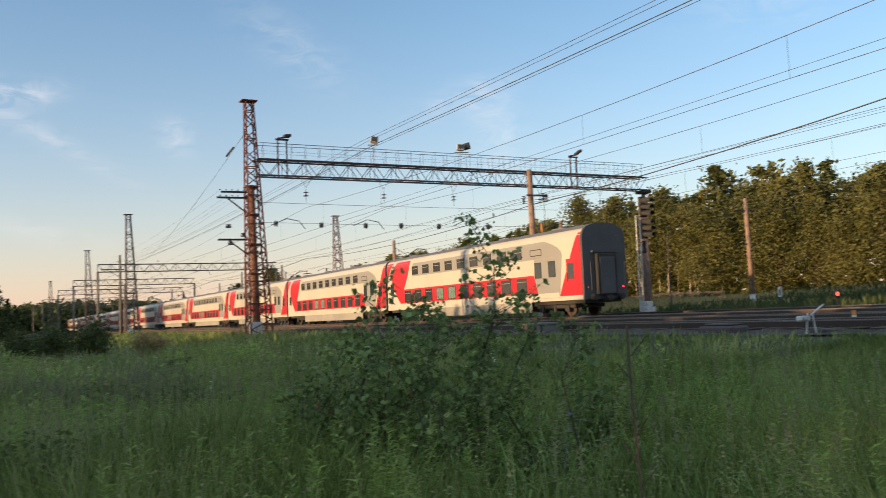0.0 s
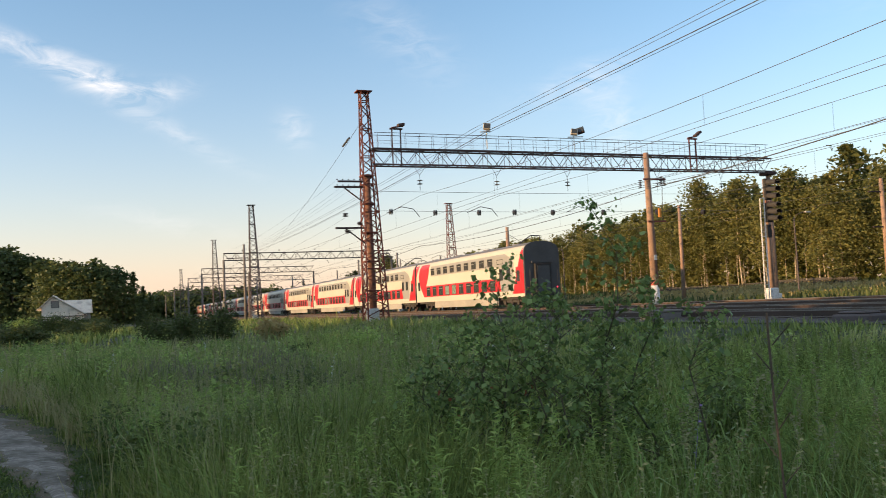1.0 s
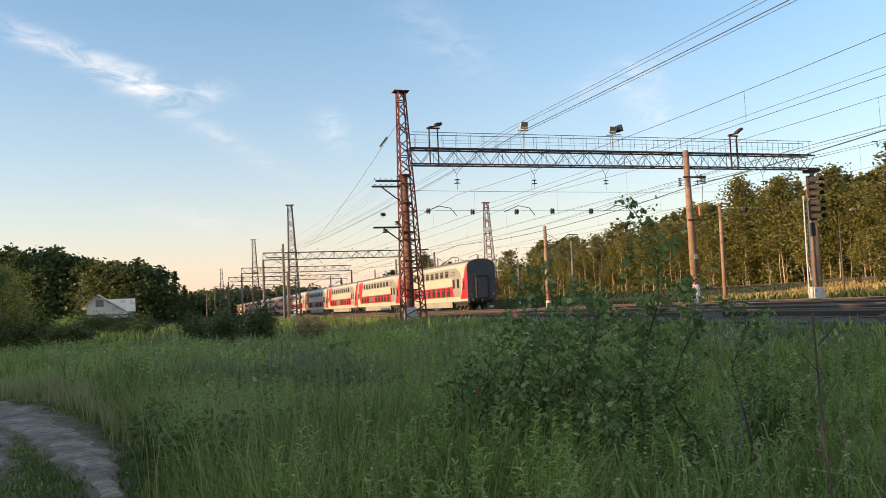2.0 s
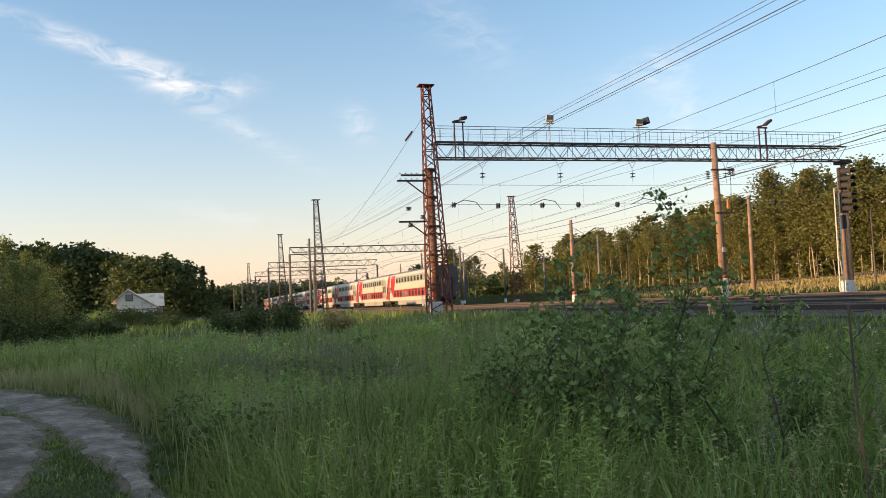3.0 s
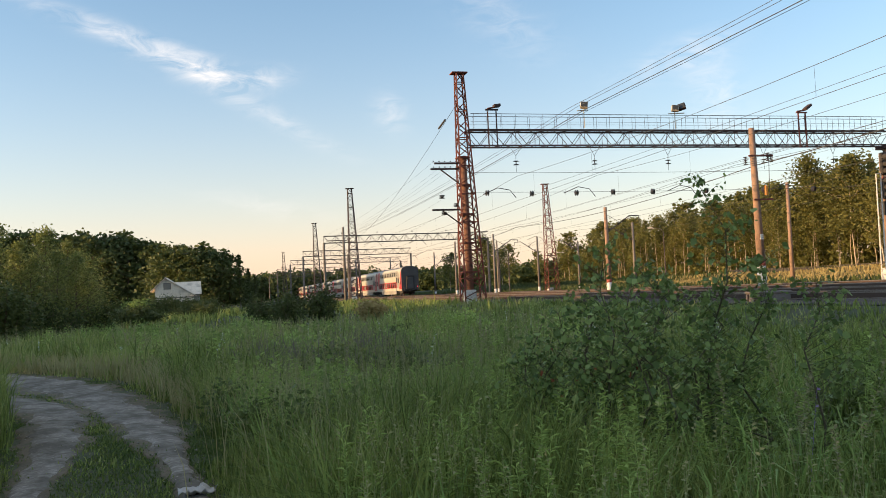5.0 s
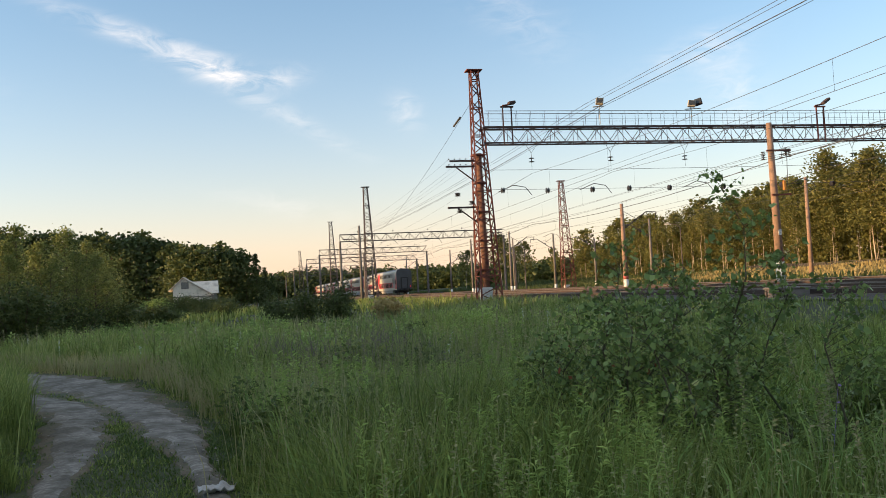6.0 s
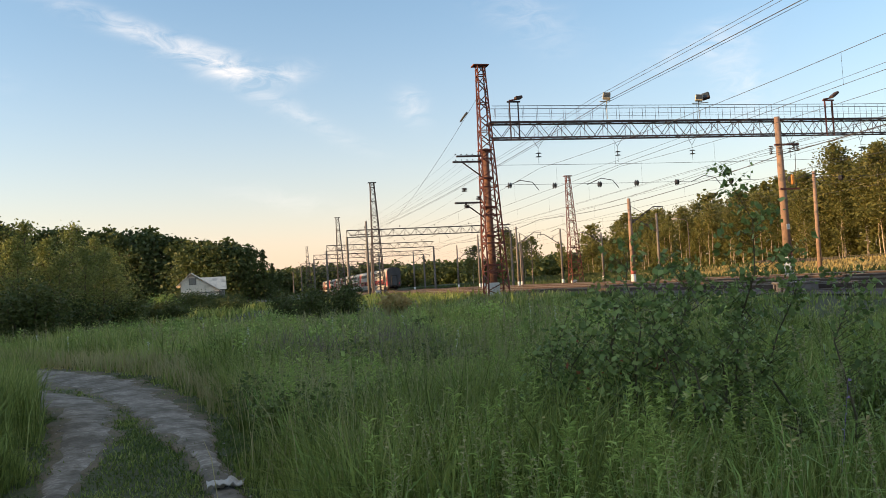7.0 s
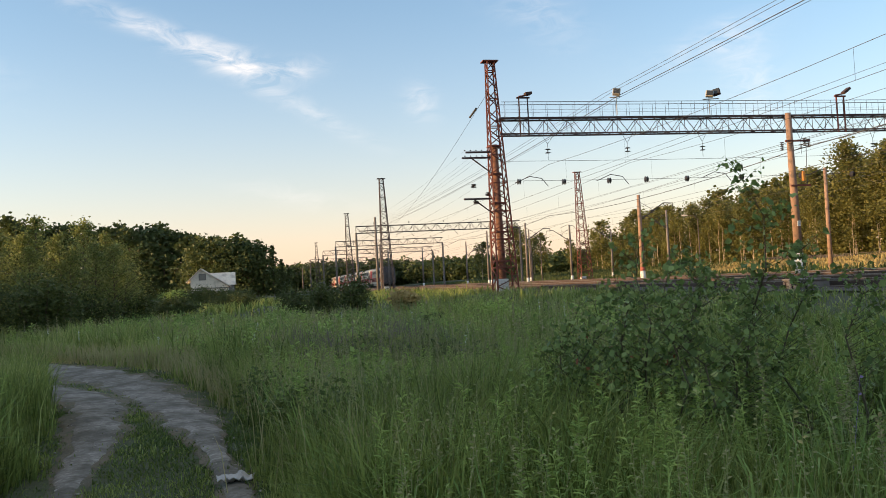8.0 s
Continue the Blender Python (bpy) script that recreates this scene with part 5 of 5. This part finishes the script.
def blades(rng, x, y, h, w, lean, material, name, label, droop=0.35, towards=None):
    n = len(x)
    z = gz(x, y) - 0.03
    ang = rng.uniform(0, 2 * math.pi, n) if towards is None else towards
    face = rng.uniform(0, 2 * math.pi, n)
    dx, dy = np.cos(ang) * lean * h, np.sin(ang) * lean * h
    wx, wy = np.cos(face) * w, np.sin(face) * w
    base = np.stack([x, y, z], 1)
    mid = base + np.stack([dx * 0.35, dy * 0.35, h * 0.6], 1)
    tip = base + np.stack([dx, dy, h * (1 - droop * lean)], 1)
    side = np.stack([wx, wy, np.zeros(n)], 1)
    v = np.stack([base - side, base + side, mid + side * 0.8, mid - side * 0.8, tip], 1).reshape(-1, 3)
    i = np.arange(n)[:, None] * 5
    ob = new(name, mesh_np(name, v, np.concatenate([i, i + 1, i + 2, i + 3], 1), np.concatenate([i + 3, i + 2, i + 4], 1), material))
    return tagged(ob, label, "grass", kind="stuff")


def make_grass():
    rng = np.random.default_rng(3)
    for r0, r1, n, w, per, spread in ((3.2, 8, 66000, 0.006, 60, 0.13), (8, 17, 98000, 0.008, 70, 0.19), (17, 40, 82000, 0.016, 60, 0.36), (40, 120, 44000, 0.05, 36, 0.85)):
        cx, cy = wedge(rng, n // per, r0, r1)
        size = rng.uniform(0.35, 1.45, len(cx)) * (0.45 + 0.7 * patches(cx, cy, 0.9) + 0.4 * patches(cx + 7, cy, 2.7))
        i = np.repeat(np.arange(len(cx)), per)
        ox, oy = rng.normal(0, spread, len(i)), rng.normal(0, spread, len(i))
        x, y = cx[i] + ox, cy[i] + oy
        keep = (x < 14.2) & (path_distance(x, y) > -0.03 + 0.1 * rng.normal(size=len(x))) & (np.hypot(x, y) > 2.9)
        x, y, i, ox, oy = x[keep], y[keep], i[keep], ox[keep], oy[keep]
        near_rut, mid = path_distance(x, y), between_ruts(x, y)
        strip = (mid < 0.62) & (near_rut < 0.7)
        h = 0.62 * size[i] * rng.uniform(0.5, 1.25, len(x)) * (1 - 0.62 * sstep(7.5, 12.5, x) * (1 - 0.6 * sstep(25, 45, y)))
        h = h * (0.1 + 0.9 * sstep(0.02, 0.75, near_rut + 0.3 * (patches(x, y, 2.2) - 0.5)))
        h = np.where(strip, rng.uniform(0.03, 0.11, len(x)), np.clip(h, 0.04, 1.05))
        out = np.arctan2(oy, ox) + rng.normal(0, 0.7, len(x))
        blades(rng, x, y, h, w * rng.uniform(0.6, 1.3, len(x)), rng.uniform(0.08, 0.75, len(x)), M_GRASS, "meadow_grass", "tall uncut green meadow grass in tussocks", 0.4, out)
    # turf grows along the track, on the strip between the ruts and beside them
    mid = (smooth_line(RUT_R, 0.05)[:440] + smooth_line(RUT_L, 0.05)[:440]) / 2
    i = rng.integers(60, len(mid), 125000)
    x, y = mid[i, 0] + rng.uniform(-1.7, 1.7, len(i)), mid[i, 1] + rng.uniform(-0.2, 0.2, len(i))
    d = path_distance(x, y)
    edge = 0.5 * (patches(x, y, 2.6) - 0.5) + 0.35 * (patches(x + 3, y, 6.3) - 0.5)
    keep = (d > edge - 0.06 + 0.07 * rng.normal(size=len(x))) & (d < 0.75)
    x, y = x[keep], y[keep]
    blades(rng, x, y, rng.uniform(0.02, 0.085, len(x)), np.full(len(x), 0.007), rng.uniform(0.2, 0.9, len(x)), M_TURF, "short_grass", "short trodden grass between and beside the ruts", 0.4)
    x, y = wedge(rng, 10500, 3.3, 12)
    keep = (path_distance(x, y) > 0.5) & (between_ruts(x, y) > 1.15)
    x, y = x[keep], y[keep]
    blades(rng, x, y, rng.uniform(0.5, 1.0, len(x)), rng.uniform(0.005, 0.009, len(x)), rng.uniform(0.3, 0.95, len(x)), M_BLADE, "long_blades", "long bright arching grass blades", 0.5)
    q = smooth_line(RUT_R, 0.1)
    q = q[(q[:, 1] > 12) & (q[:, 1] < 26)]
    i = rng.integers(len(q), size=4200)
    x, y = q[i, 0] + q[i, 2] + rng.uniform(0.1, 1.5, 4200) ** 1.3, q[i, 1] + rng.uniform(0.1, 1.3, 4200)
    keep = (path_distance(x, y) > 0.15) & (patches(x, y, 1.1) > 0.45)
    x, y = x[keep], y[keep]
    blades(rng, x, y, rng.uniform(0.25, 0.65, len(x)), np.full(len(x), 0.009), rng.uniform(0.1, 0.6, len(x)), M_STRAW, "dry_grass", "dry straw-coloured grass beside the rut", 0.3)
    for cx, cy, n in ((-3.4, 12.3, 900), (-3.15, 10.9, 800), (-3.75, 13.6, 900), (-3.5, 9.6, 700), (-3.9, 11.2, 800), (-4.5, 12.8, 800), (-5.1, 14.4, 700), (-3.1, 8.4, 400), (-6.2, 15.8, 500)):
        x, y = cx + rng.normal(0, 0.3, n), cy + rng.normal(0, 0.35, n)
        keep = path_distance(x, y) > 0.05
        x, y = x[keep], y[keep]
        blades(rng, x, y, rng.uniform(0.45, 1.15, len(x)), np.full(len(x), 0.006), rng.uniform(0.1, 0.6, len(x)), M_GRASS, "tall_tussock", "tall green and straw tussock beside the rut", 0.3)
    for cx, cy, n in ((1.2, 14.5, 260), (2.2, 16.5, 240), (0.7, 17.5, 200), (1.9, 12.6, 180), (3.0, 19.5, 200)):
        x, y = cx + rng.normal(0, 0.5, n), cy + rng.normal(0, 0.5, n)
        blades(rng, x, y, rng.uniform(0.6, 1.15, n), np.full(n, 0.006), rng.uniform(0.05, 0.4, n), M_MAUVE, "faded_stems", "faded purple-brown flower stems in the meadow", 0.15)
    for cx, cy, n in ((0.75, 5.9, 130), (1.3, 6.6, 70), (0.2, 7.4, 60), (-3.6, 9.5, 160), (0.6, 9.2, 110), (0.1, 10.8, 120), (-0.2, 12.6, 120)):
        x, y = cx + rng.normal(0, 0.28, n), cy + rng.normal(0, 0.3, n)
        blades(rng, x, y, rng.uniform(0.4, 0.95, n), np.full(n, 0.004), rng.uniform(0.1, 0.6, n), M_STRAW, "dead_stems", "dead brown stems standing in the grass", 0.2)
    # seeding stalks
    for r0, r1, n, w in ((4, 14, 5200, 0.004), (14, 45, 9000, 0.009)):
        x, y = wedge(rng, n, r0, r1)
        keep = (x < 8.6 + 0.2 * np.clip(y - 18, 0, 27)) & (path_distance(x, y) > 0.6) & (between_ruts(x, y) > 0.9) & (patches(x, y, 0.6) > 0.5)
        x, y = x[keep], y[keep]
        blades(rng, x, y, rng.uniform(0.7, 1.05, len(x)), np.full(len(x), w), rng.uniform(0.02, 0.25, len(x)), M_DRY, "seed_stalks", "dry beige seeding grass stalks", 0.1)
    # verge of the tracks and the sunlit bank before the wood
    x, y = rng.uniform(11.5, 15.0, 9000), rng.uniform(2, 110, 9000)
    blades(rng, x, y, rng.uniform(0.12, 0.5, 9000) * (0.45 + 0.55 * sstep(22, 45, y)), np.full(9000, 0.012), rng.uniform(0.1, 0.5, 9000), M_GRASS, "verge_grass", "thin grass along the ballast")
    x, y = rng.uniform(52, 76, 24000), rng.uniform(48, 140, 24000)
    blades(rng, x, y, rng.uniform(0.2, 0.6, 24000), np.full(24000, 0.07), rng.uniform(0.1, 0.6, 24000), M_GOLD, "bank_grass", "dry bank grass before the wood, low sun in its gold")
    x, y = rng.uniform(46.5, 84, 40000), rng.uniform(12, 260, 40000)
    keep = ~((x > 50) & (x < 76) & (y > 56) & (y < 112))
    x, y = x[keep], y[keep]
    blades(rng, x, y, rng.uniform(0.3, 1.0, len(x)), np.full(len(x), 0.07), rng.uniform(0.1, 0.6, len(x)), M_LEAFD, "bank_weeds", "green weeds on the bank before the wood")


def make_weeds():
    """Leafy stems that stand out of the grass: goldenrod, mugwort, umbels."""
    rng = np.random.default_rng(8)

    def stand(n, r0, r1, hmin, hmax, per, size, width, material, name, label, where=None, tip=False):
        x, y = wedge(rng, n, r0, r1)
        keep = (x < 8.6 + 0.2 * np.clip(y - 18, 0, 22)) & (path_distance(x, y) > 0.6) & (between_ruts(x, y) > 0.9)
        if where is not None:
            keep &= where(x, y)
        x, y = x[keep], y[keep]
        h = rng.uniform(hmin, hmax, len(x))
        lean = rng.normal(0, 0.12, (len(x), 2))
        u = np.tile(np.linspace(0.35 if not tip else 0.65, 1.0, per), len(x))
        ix = np.repeat(np.arange(len(x)), per)
        z = gz(x, y)
        c = np.stack([x[ix] + lean[ix, 0] * u * h[ix], y[ix] + lean[ix, 1] * u * h[ix], z[ix] + u * h[ix]], 1)
        ang = rng.uniform(0, 6.28, len(ix))
        d = np.stack([np.cos(ang), np.sin(ang), 0.35 + 0.9 * (u - 0.5) + rng.normal(0, 0.2, len(ix))], 1)
        v, q = leaf_set(rng, c, d, size * 1.0, width, 0.6)
        v = v.reshape(-1, 6, 3)
        stem_b = np.stack([x, y, z], 1)
        stem_t = np.stack([x + lean[:, 0] * h, y + lean[:, 1] * h, z + h], 1)
        k = len(v) * 6
        s = np.array([0.0025, 0.0, 0.0])
        sv = np.stack([stem_b - s, stem_b + s, stem_t + s * 0.5, stem_t - s * 0.5], 1).reshape(-1, 3)
        i = k + np.arange(len(x))[:, None] * 4
        q = np.concatenate([q, np.concatenate([i, i + 1, i + 2, i + 3], 1)])
        ob = new(name, mesh_np(name, np.concatenate([v.reshape(-1, 3), sv]), q, None, material))
        tagged(ob, label, "weeds", kind="stuff")

    stand(1500, 3.8, 12, 0.5, 0.95, 46, 0.062, 0.085, M_WEED, "goldenrod", "bright green leafy goldenrod stems in the grass", lambda x, y: patches(x, y, 1.3) > 0.45)
    stand(1500, 12, 34, 0.5, 0.95, 14, 0.13, 0.2, M_WEED, "goldenrod", "bright green leafy goldenrod stems in the grass", lambda x, y: patches(x, y, 1.3) > 0.5)
    stand(420, 4.5, 12, 0.75, 1.2, 46, 0.032, 0.25, M_PLUME, "mugwort", "faded brownish mugwort plumes above the grass", lambda x, y: patches(x + 3, y, 0.8) > 0.6, True)
    stand(900, 12, 36, 0.7, 1.15, 22, 0.055, 0.3, M_PLUME, "mugwort", "faded brownish mugwort plumes above the grass", lambda x, y: patches(x + 3, y, 0.8) > 0.6, True)
    stand(2600, 3.6, 14, 0.5, 0.95, 14, 0.03, 0.22, M_DRY, "grass_panicles", "beige seed panicles on grass stalks", lambda x, y: patches(x, y, 0.5) > 0.38, True)
    stand(3800, 14, 46, 0.5, 0.95, 6, 0.065, 0.3, M_DRY, "grass_panicles", "beige seed panicles on grass stalks", lambda x, y: patches(x, y, 0.5) > 0.4, True)
    stand(22, 5, 16, 0.6, 0.9, 7, 0.022, 0.5, M_FLOWER, "lilac_flowers", "small lilac flower spikes in the meadow", None, True)
    stand(40, 10, 30, 0.6, 0.9, 8, 0.05, 0.5, M_WFLOWER, "white_umbels", "scattered small white umbels in the meadow", None, True)


make_woods()
shrub(4.7, 46.0, 1.35, 2.5, M_LEAFD, 1, count=4600, size=0.07)
shrub(3.1, 47.5, 1.3, 2.1, M_LEAFD, 2, count=3800, size=0.07)
shrub(1.6, 50.0, 1.5, 1.9, M_LEAFD, 4, count=3800, size=0.07)
shrub(7.6, 47.5, 1.1, 1.3, M_GOLD, 3, "dry_shrub", "dry yellow-green clump of weeds by the tracks")
for k, (x, y, w, h) in enumerate(((-9.3, 38, 1.9, 3.1), (-11.5, 38, 2.0, 3.4), (-8.9, 45, 1.8, 2.6), (-14, 39, 2.0, 3.4), (-7.6, 51, 1.7, 2.3), (-6.2, 60, 2.0, 1.5), (-17.5, 46, 3, 4.2), (-10.6, 102, 2.2, 2.5), (-7.2, 103, 2.4, 2.5), (-3.6, 103, 2.2, 2.3), (-9.0, 103.5, 2.2, 2.5), (-5.4, 103, 2.2, 2.4), (-7.5, 70, 2.4, 1.3), (-3.0, 78, 2.6, 1.4))):
    shrub(x, y, w, h, M_LEAFD if k != 7 else M_BUSH, 20 + k, "meadow_shrub", "rough green shrubs at the meadow's edge", 5200, 0.085)
for k, (x, y, w, h) in enumerate(((1.5, 19, 0.9, 0.85), (-0.5, 24, 1.1, 0.9), (4.0, 22, 1.0, 0.8), (6.5, 16, 0.9, 0.9), (3.0, 30, 1.3, 1.0), (-3.0, 32, 1.3, 1.1), (7.5, 27, 1.1, 0.9), (0.5, 37, 1.4, 1.0), (7.0, 21, 0.9, 0.7), (8.5, 36, 1.3, 0.9), (1.2, 11.5, 0.6, 0.75), (-5.5, 38, 1.4, 1.1), (7.2, 9.0, 0.6, 0.6), (9.5, 34, 1.0, 0.8))):
    shrub(x, y, w, h, M_WEED if k % 3 == 0 else M_BUSH, 50 + k, "weed_clump", "low leafy clump of nettles and weeds in the meadow", 1500, 0.055, False)
rng_clump = random.Random(9)
for k in range(30):
    r, a = rng_clump.uniform(11, 42), radians(rng_clump.uniform(-10, 46))
    x, y = r * math.sin(a), r * math.cos(a)
    if x < 7.5 + 0.15 * (y - 15) and (x > 1.5 or y > 30):
        shrub(x, y, rng_clump.uniform(0.45, 1.0), rng_clump.uniform(0.6, 1.05), (M_LEAFD, M_WEED, M_EDGE)[k % 3], 90 + k, "weed_clump", "low leafy clump of nettles and weeds in the meadow", 900, 0.05, False)
for k, (x, y, w, h) in enumerate(((0.55, 7.3, 0.4, 0.75), (1.0, 8.1, 0.45, 0.8), (0.25, 8.7, 0.4, 0.7), (1.5, 9.6, 0.5, 0.8), (0.6, 10.4, 0.5, 0.75), (2.0, 8.4, 0.4, 0.7), (-0.1, 11.6, 0.45, 0.7), (1.5, 13.5, 0.6, 0.85), (2.6, 12.0, 0.5, 0.8), (5.2, 9.0, 0.5, 0.75), (5.6, 7.0, 0.45, 0.7), (6.6, 8.2, 0.5, 0.65))):
    shrub(x, y, w, h, M_NETTLE, 140 + k, "nettle_stand", "dark green stand of leafy nettles in the grass", 1300, 0.034, False)
make_bush()
make_pale_leaves()
make_grass()
make_weeds()


def make_house():
    """A gabled front wing, its pale gable towards the meadow, and a lower wing beside it."""
    x, y = -7.0, 112.0
    ob = thing("small_house", "small house with a pale plastered gable and sheet roofs behind shrubs", "house", (x, y, 0))
    low = float(gz(x, y)) - 0.2
    part("side_wall", box(bmesh.new(), -0.4, 0.3, low, 2.8, 4.6, 1.75), M_HWALL, ob, "grey plank wall of the side wing")
    # front wing: its outline across, drawn out along y
    rim = [(-2.5, low), (2.2, low), (2.2, 1.5), (-1.2, 3.72), (-2.5, 2.55)]
    bm = bmesh.new()
    a, b = [bm.verts.new((px, 0.0, pz)) for px, pz in rim], [bm.verts.new((px, 5.0, pz)) for px, pz in rim]
    bm.faces.new(a), bm.faces.new(b[::-1])
    for k in range(5):
        bm.faces.new((a[k], b[k], b[(k + 1) % 5], a[(k + 1) % 5]))
    part("front_wall", bm, M_HROOF, ob, "pale plastered gable wall")
    for (x0, z0), (x1, z1) in (((-3.05, 2.1), (-1.16, 3.82)), ((-1.24, 3.82), (2.55, 1.36))):
        bm = bmesh.new()
        v = [bm.verts.new((px, py, pz + dz)) for dz in (0.0, 0.09) for px, pz in ((x0, z0), (x1, z1)) for py in (-0.3, 5.2)]
        for f in ((0, 1, 3, 2), (4, 6, 7, 5), (0, 4, 5, 1), (2, 3, 7, 6), (0, 2, 6, 4), (1, 5, 7, 3)):
            bm.faces.new([v[q] for q in f])
        part("roof", bm, M_HROOF, ob, "pale sheet roof slope")
    win = part("window", box(bmesh.new(), -1.45, -0.06, 2.35, -0.55, -0.003, 3.2, 0.01), M_GREYCONC, ob, "boarded attic window")
    part("pane", box(bmesh.new(), -1.35, -0.08, 2.45, -0.65, -0.062, 3.1), M_HWALL, win)
    # dark strip that stands for the shaded band at the gable's foot
    part("shaded_band", box(bmesh.new(), -2.5, -0.1, 1.22, 2.2, -0.003, 1.36), M_HWALL, ob)
    bm = bmesh.new()
    v = [bm.verts.new(p) for p in ((-0.6, 0.1, 1.62), (3.05, 0.1, 1.62), (3.05, 2.5, 3.3), (-0.6, 2.5, 3.3), (3.05, 4.9, 1.62), (-0.6, 4.9, 1.62))]
    bm.faces.new((v[0], v[1], v[2], v[3])), bm.faces.new((v[3], v[2], v[4], v[5])), bm.faces.new((v[1], v[4], v[2])), bm.faces.new((v[0], v[3], v[5])), bm.faces.new((v[0], v[5], v[4], v[1]))
    part("side_roof", bm, M_HROOF, ob, "lower pale gabled sheet roof")


make_house()


# ---- small things ----
def make_rag():
    rng = np.random.default_rng(2)
    x, y = -0.36, 7.3
    bm = bmesh.new()
    bmesh.ops.create_grid(bm, x_segments=14, y_segments=9, size=0.5, matrix=Matrix.Diagonal((0.3, 0.16, 1, 1)))
    for v in bm.verts:
        v.co.z += 0.035 + 0.05 * noise.noise(v.co * 14) + 0.03 * noise.noise(v.co * 31)
        v.co.x += 0.03 * noise.noise(v.co * 9 + Vector((5, 0, 0)))
    bmesh.ops.solidify(bm, geom=bm.faces[:], thickness=0.008)
    ob = part("plastic_rag", bm, M_RAG, None, "", True)
    ob.location = (x, y, float(gz(x, y)) + 0.04)
    tagged(ob, "crumpled white plastic rag on the rut", "litter")


make_rag()


def make_trackside():
    w = thing("switch_stand", "pale steel point lever frame beside the rails", "lever", (15.3, 11.9, -0.35))
    bm = bmesh.new()
    for dx in (-0.18, 0.18):
        bar(bm, (dx, 0, 0), (dx * 0.4, 0, 0.55), 0.02)
    bar(bm, (-0.3, 0, 0.02), (0.9, 0, 0.02), 0.03), bar(bm, (0, 0, 0.5), (0.32, -0.1, 0.72), 0.02)
    part("frame", bm, M_WHITE, w)
    part("weight", box(bmesh.new(), -0.35, -0.1, 0.38, -0.1, 0.1, 0.5, 0.03), M_WHITE, w)
    part("box", box(bmesh.new(), 0.2, -0.2, 0, 0.75, 0.2, 0.2, 0.03), M_STEEL, w)
    b = thing("point_machine", "grey-blue point machine housing between the rails", "machine", (15.6, 14.6, -0.36))
    part("case", box(bmesh.new(), -0.3, -0.55, 0.0, 0.3, 0.55, 0.3, 0.05), M_STEEL, b)
    part("lid", box(bmesh.new(), -0.24, -0.4, 0.3, 0.24, 0.4, 0.36, 0.03), M_STEEL, b)
    c = thing("cable_box", "low pale concrete cable box beside the rails", "box", (16.1, 22.9, -0.34))
    part("case", box(bmesh.new(), -0.35, -0.65, 0.0, 0.35, 0.65, 0.36, 0.03), M_GREYCONC, c)
    for k in range(3):
        part("slab", box(bmesh.new(), -0.38, -0.68 + 0.46 * k, 0.365, 0.38, -0.26 + 0.46 * k, 0.43, 0.015), M_GREYCONC, c, "grey cover slab")
    for k in range(4):
        part("rib", box(bmesh.new(), -0.375, -0.55 + 0.34 * k, 0.02, -0.352, -0.49 + 0.34 * k, 0.34), M_DARK, c)
    r = thing("dwarf_signal", "dwarf signal with a glowing red lamp", "signal", (40.6, 29.8, -0.3))
    part("post", bar(bmesh.new(), (0, 0, 0), (0, 0, 0.7), 0.05), M_STEEL, r)
    part("head", box(bmesh.new(), -0.18, -0.12, 0.7, 0.18, 0.12, 1.1, 0.04), M_UNDER, r)
    part("lens", bar(bmesh.new(), (-0.09, -0.125, 0.9), (-0.09, -0.14, 0.9), 0.12, 0.12, 12), M_REDSIG, r)
    m = thing("limit_post", "short orange and white striped limit post", "post", (20.4, 14.5, -0.36))
    for k in range(4):
        part("stripe", bar(bmesh.new(), (0, 0, 0.12 * k), (0, 0, 0.12 * k + 0.12), 0.06, 0.06, 10), M_ORANGE if k % 2 else M_WHITE, m)
    g = thing("track_sign", "small white board on a thin post by the tracks", "sign", (47.5, 39.2, float(gz(47.5, 39.2))))
    part("post", bar(bmesh.new(), (0, 0, 0), (0, 0, 1.2), 0.03), M_STEEL, g)
    part("board", box(bmesh.new(), -0.18, -0.03, 0.8, 0.18, 0.0, 1.5, 0.01), M_WHITE, g)
    part("bar_mark", box(bmesh.new(), -0.06, -0.036, 0.95, 0.06, -0.031, 1.3), M_UNDER, g)
    # board fence before the wood
    f = thing("board_fence", "low weathered grey board fence before the wood", "fence", (0, 0, 0))
    pale = box(bmesh.new(), -0.02, -0.11, 0, 0.02, 0.11, 0.8)
    first = part("board", pale, M_BOARD, f)
    for k in range(150):
        y = 70 + k * 0.3
        o = first if k == 0 else new("board", first.data)
        o.parent, o.location = f, (75 + 0.4 * math.sin(y * 0.1), y, float(gz(75, y)) - 0.05 + random.uniform(-0.04, 0.04))
    for z in (0.25, 0.65):
        part("rail", bar(bmesh.new(), (75.05, 70, float(gz(75, 70)) + z), (75.05, 115, float(gz(75, 115)) + z), 0.04, 0.04, 4), M_BOARD, f)
    d = thing("dead_stalk", "single tall dead brown weed stalk", "stalk", (2.77, 3.16, float(gz(2.77, 3.16))))
    bm = bmesh.new()
    tube(bm, [(0, 0, -0.05), (0.01, 0.02, 0.6), (-0.01, 0.03, 1.1), (0.0, 0.05, 1.5)], 0.006)
    for k in range(6):
        z = 0.7 + k * 0.13
        bar(bm, (0, 0.03, z), (0.09 * math.cos(k * 2.2), 0.09 * math.sin(k * 2.2), z + 0.1), 0.003)
    part("stem", bm, M_BARKD, d)


make_trackside()


def motions():
    for k, c in enumerate(carriages):
        y = REAR + PITCH_LEN * k
        walk(c, [(t, pose(TRAIN_X, y + SPEED * t, 0)) for t in (0.0, 2.0, 4.0, 6.0, 8.0)])


motions()
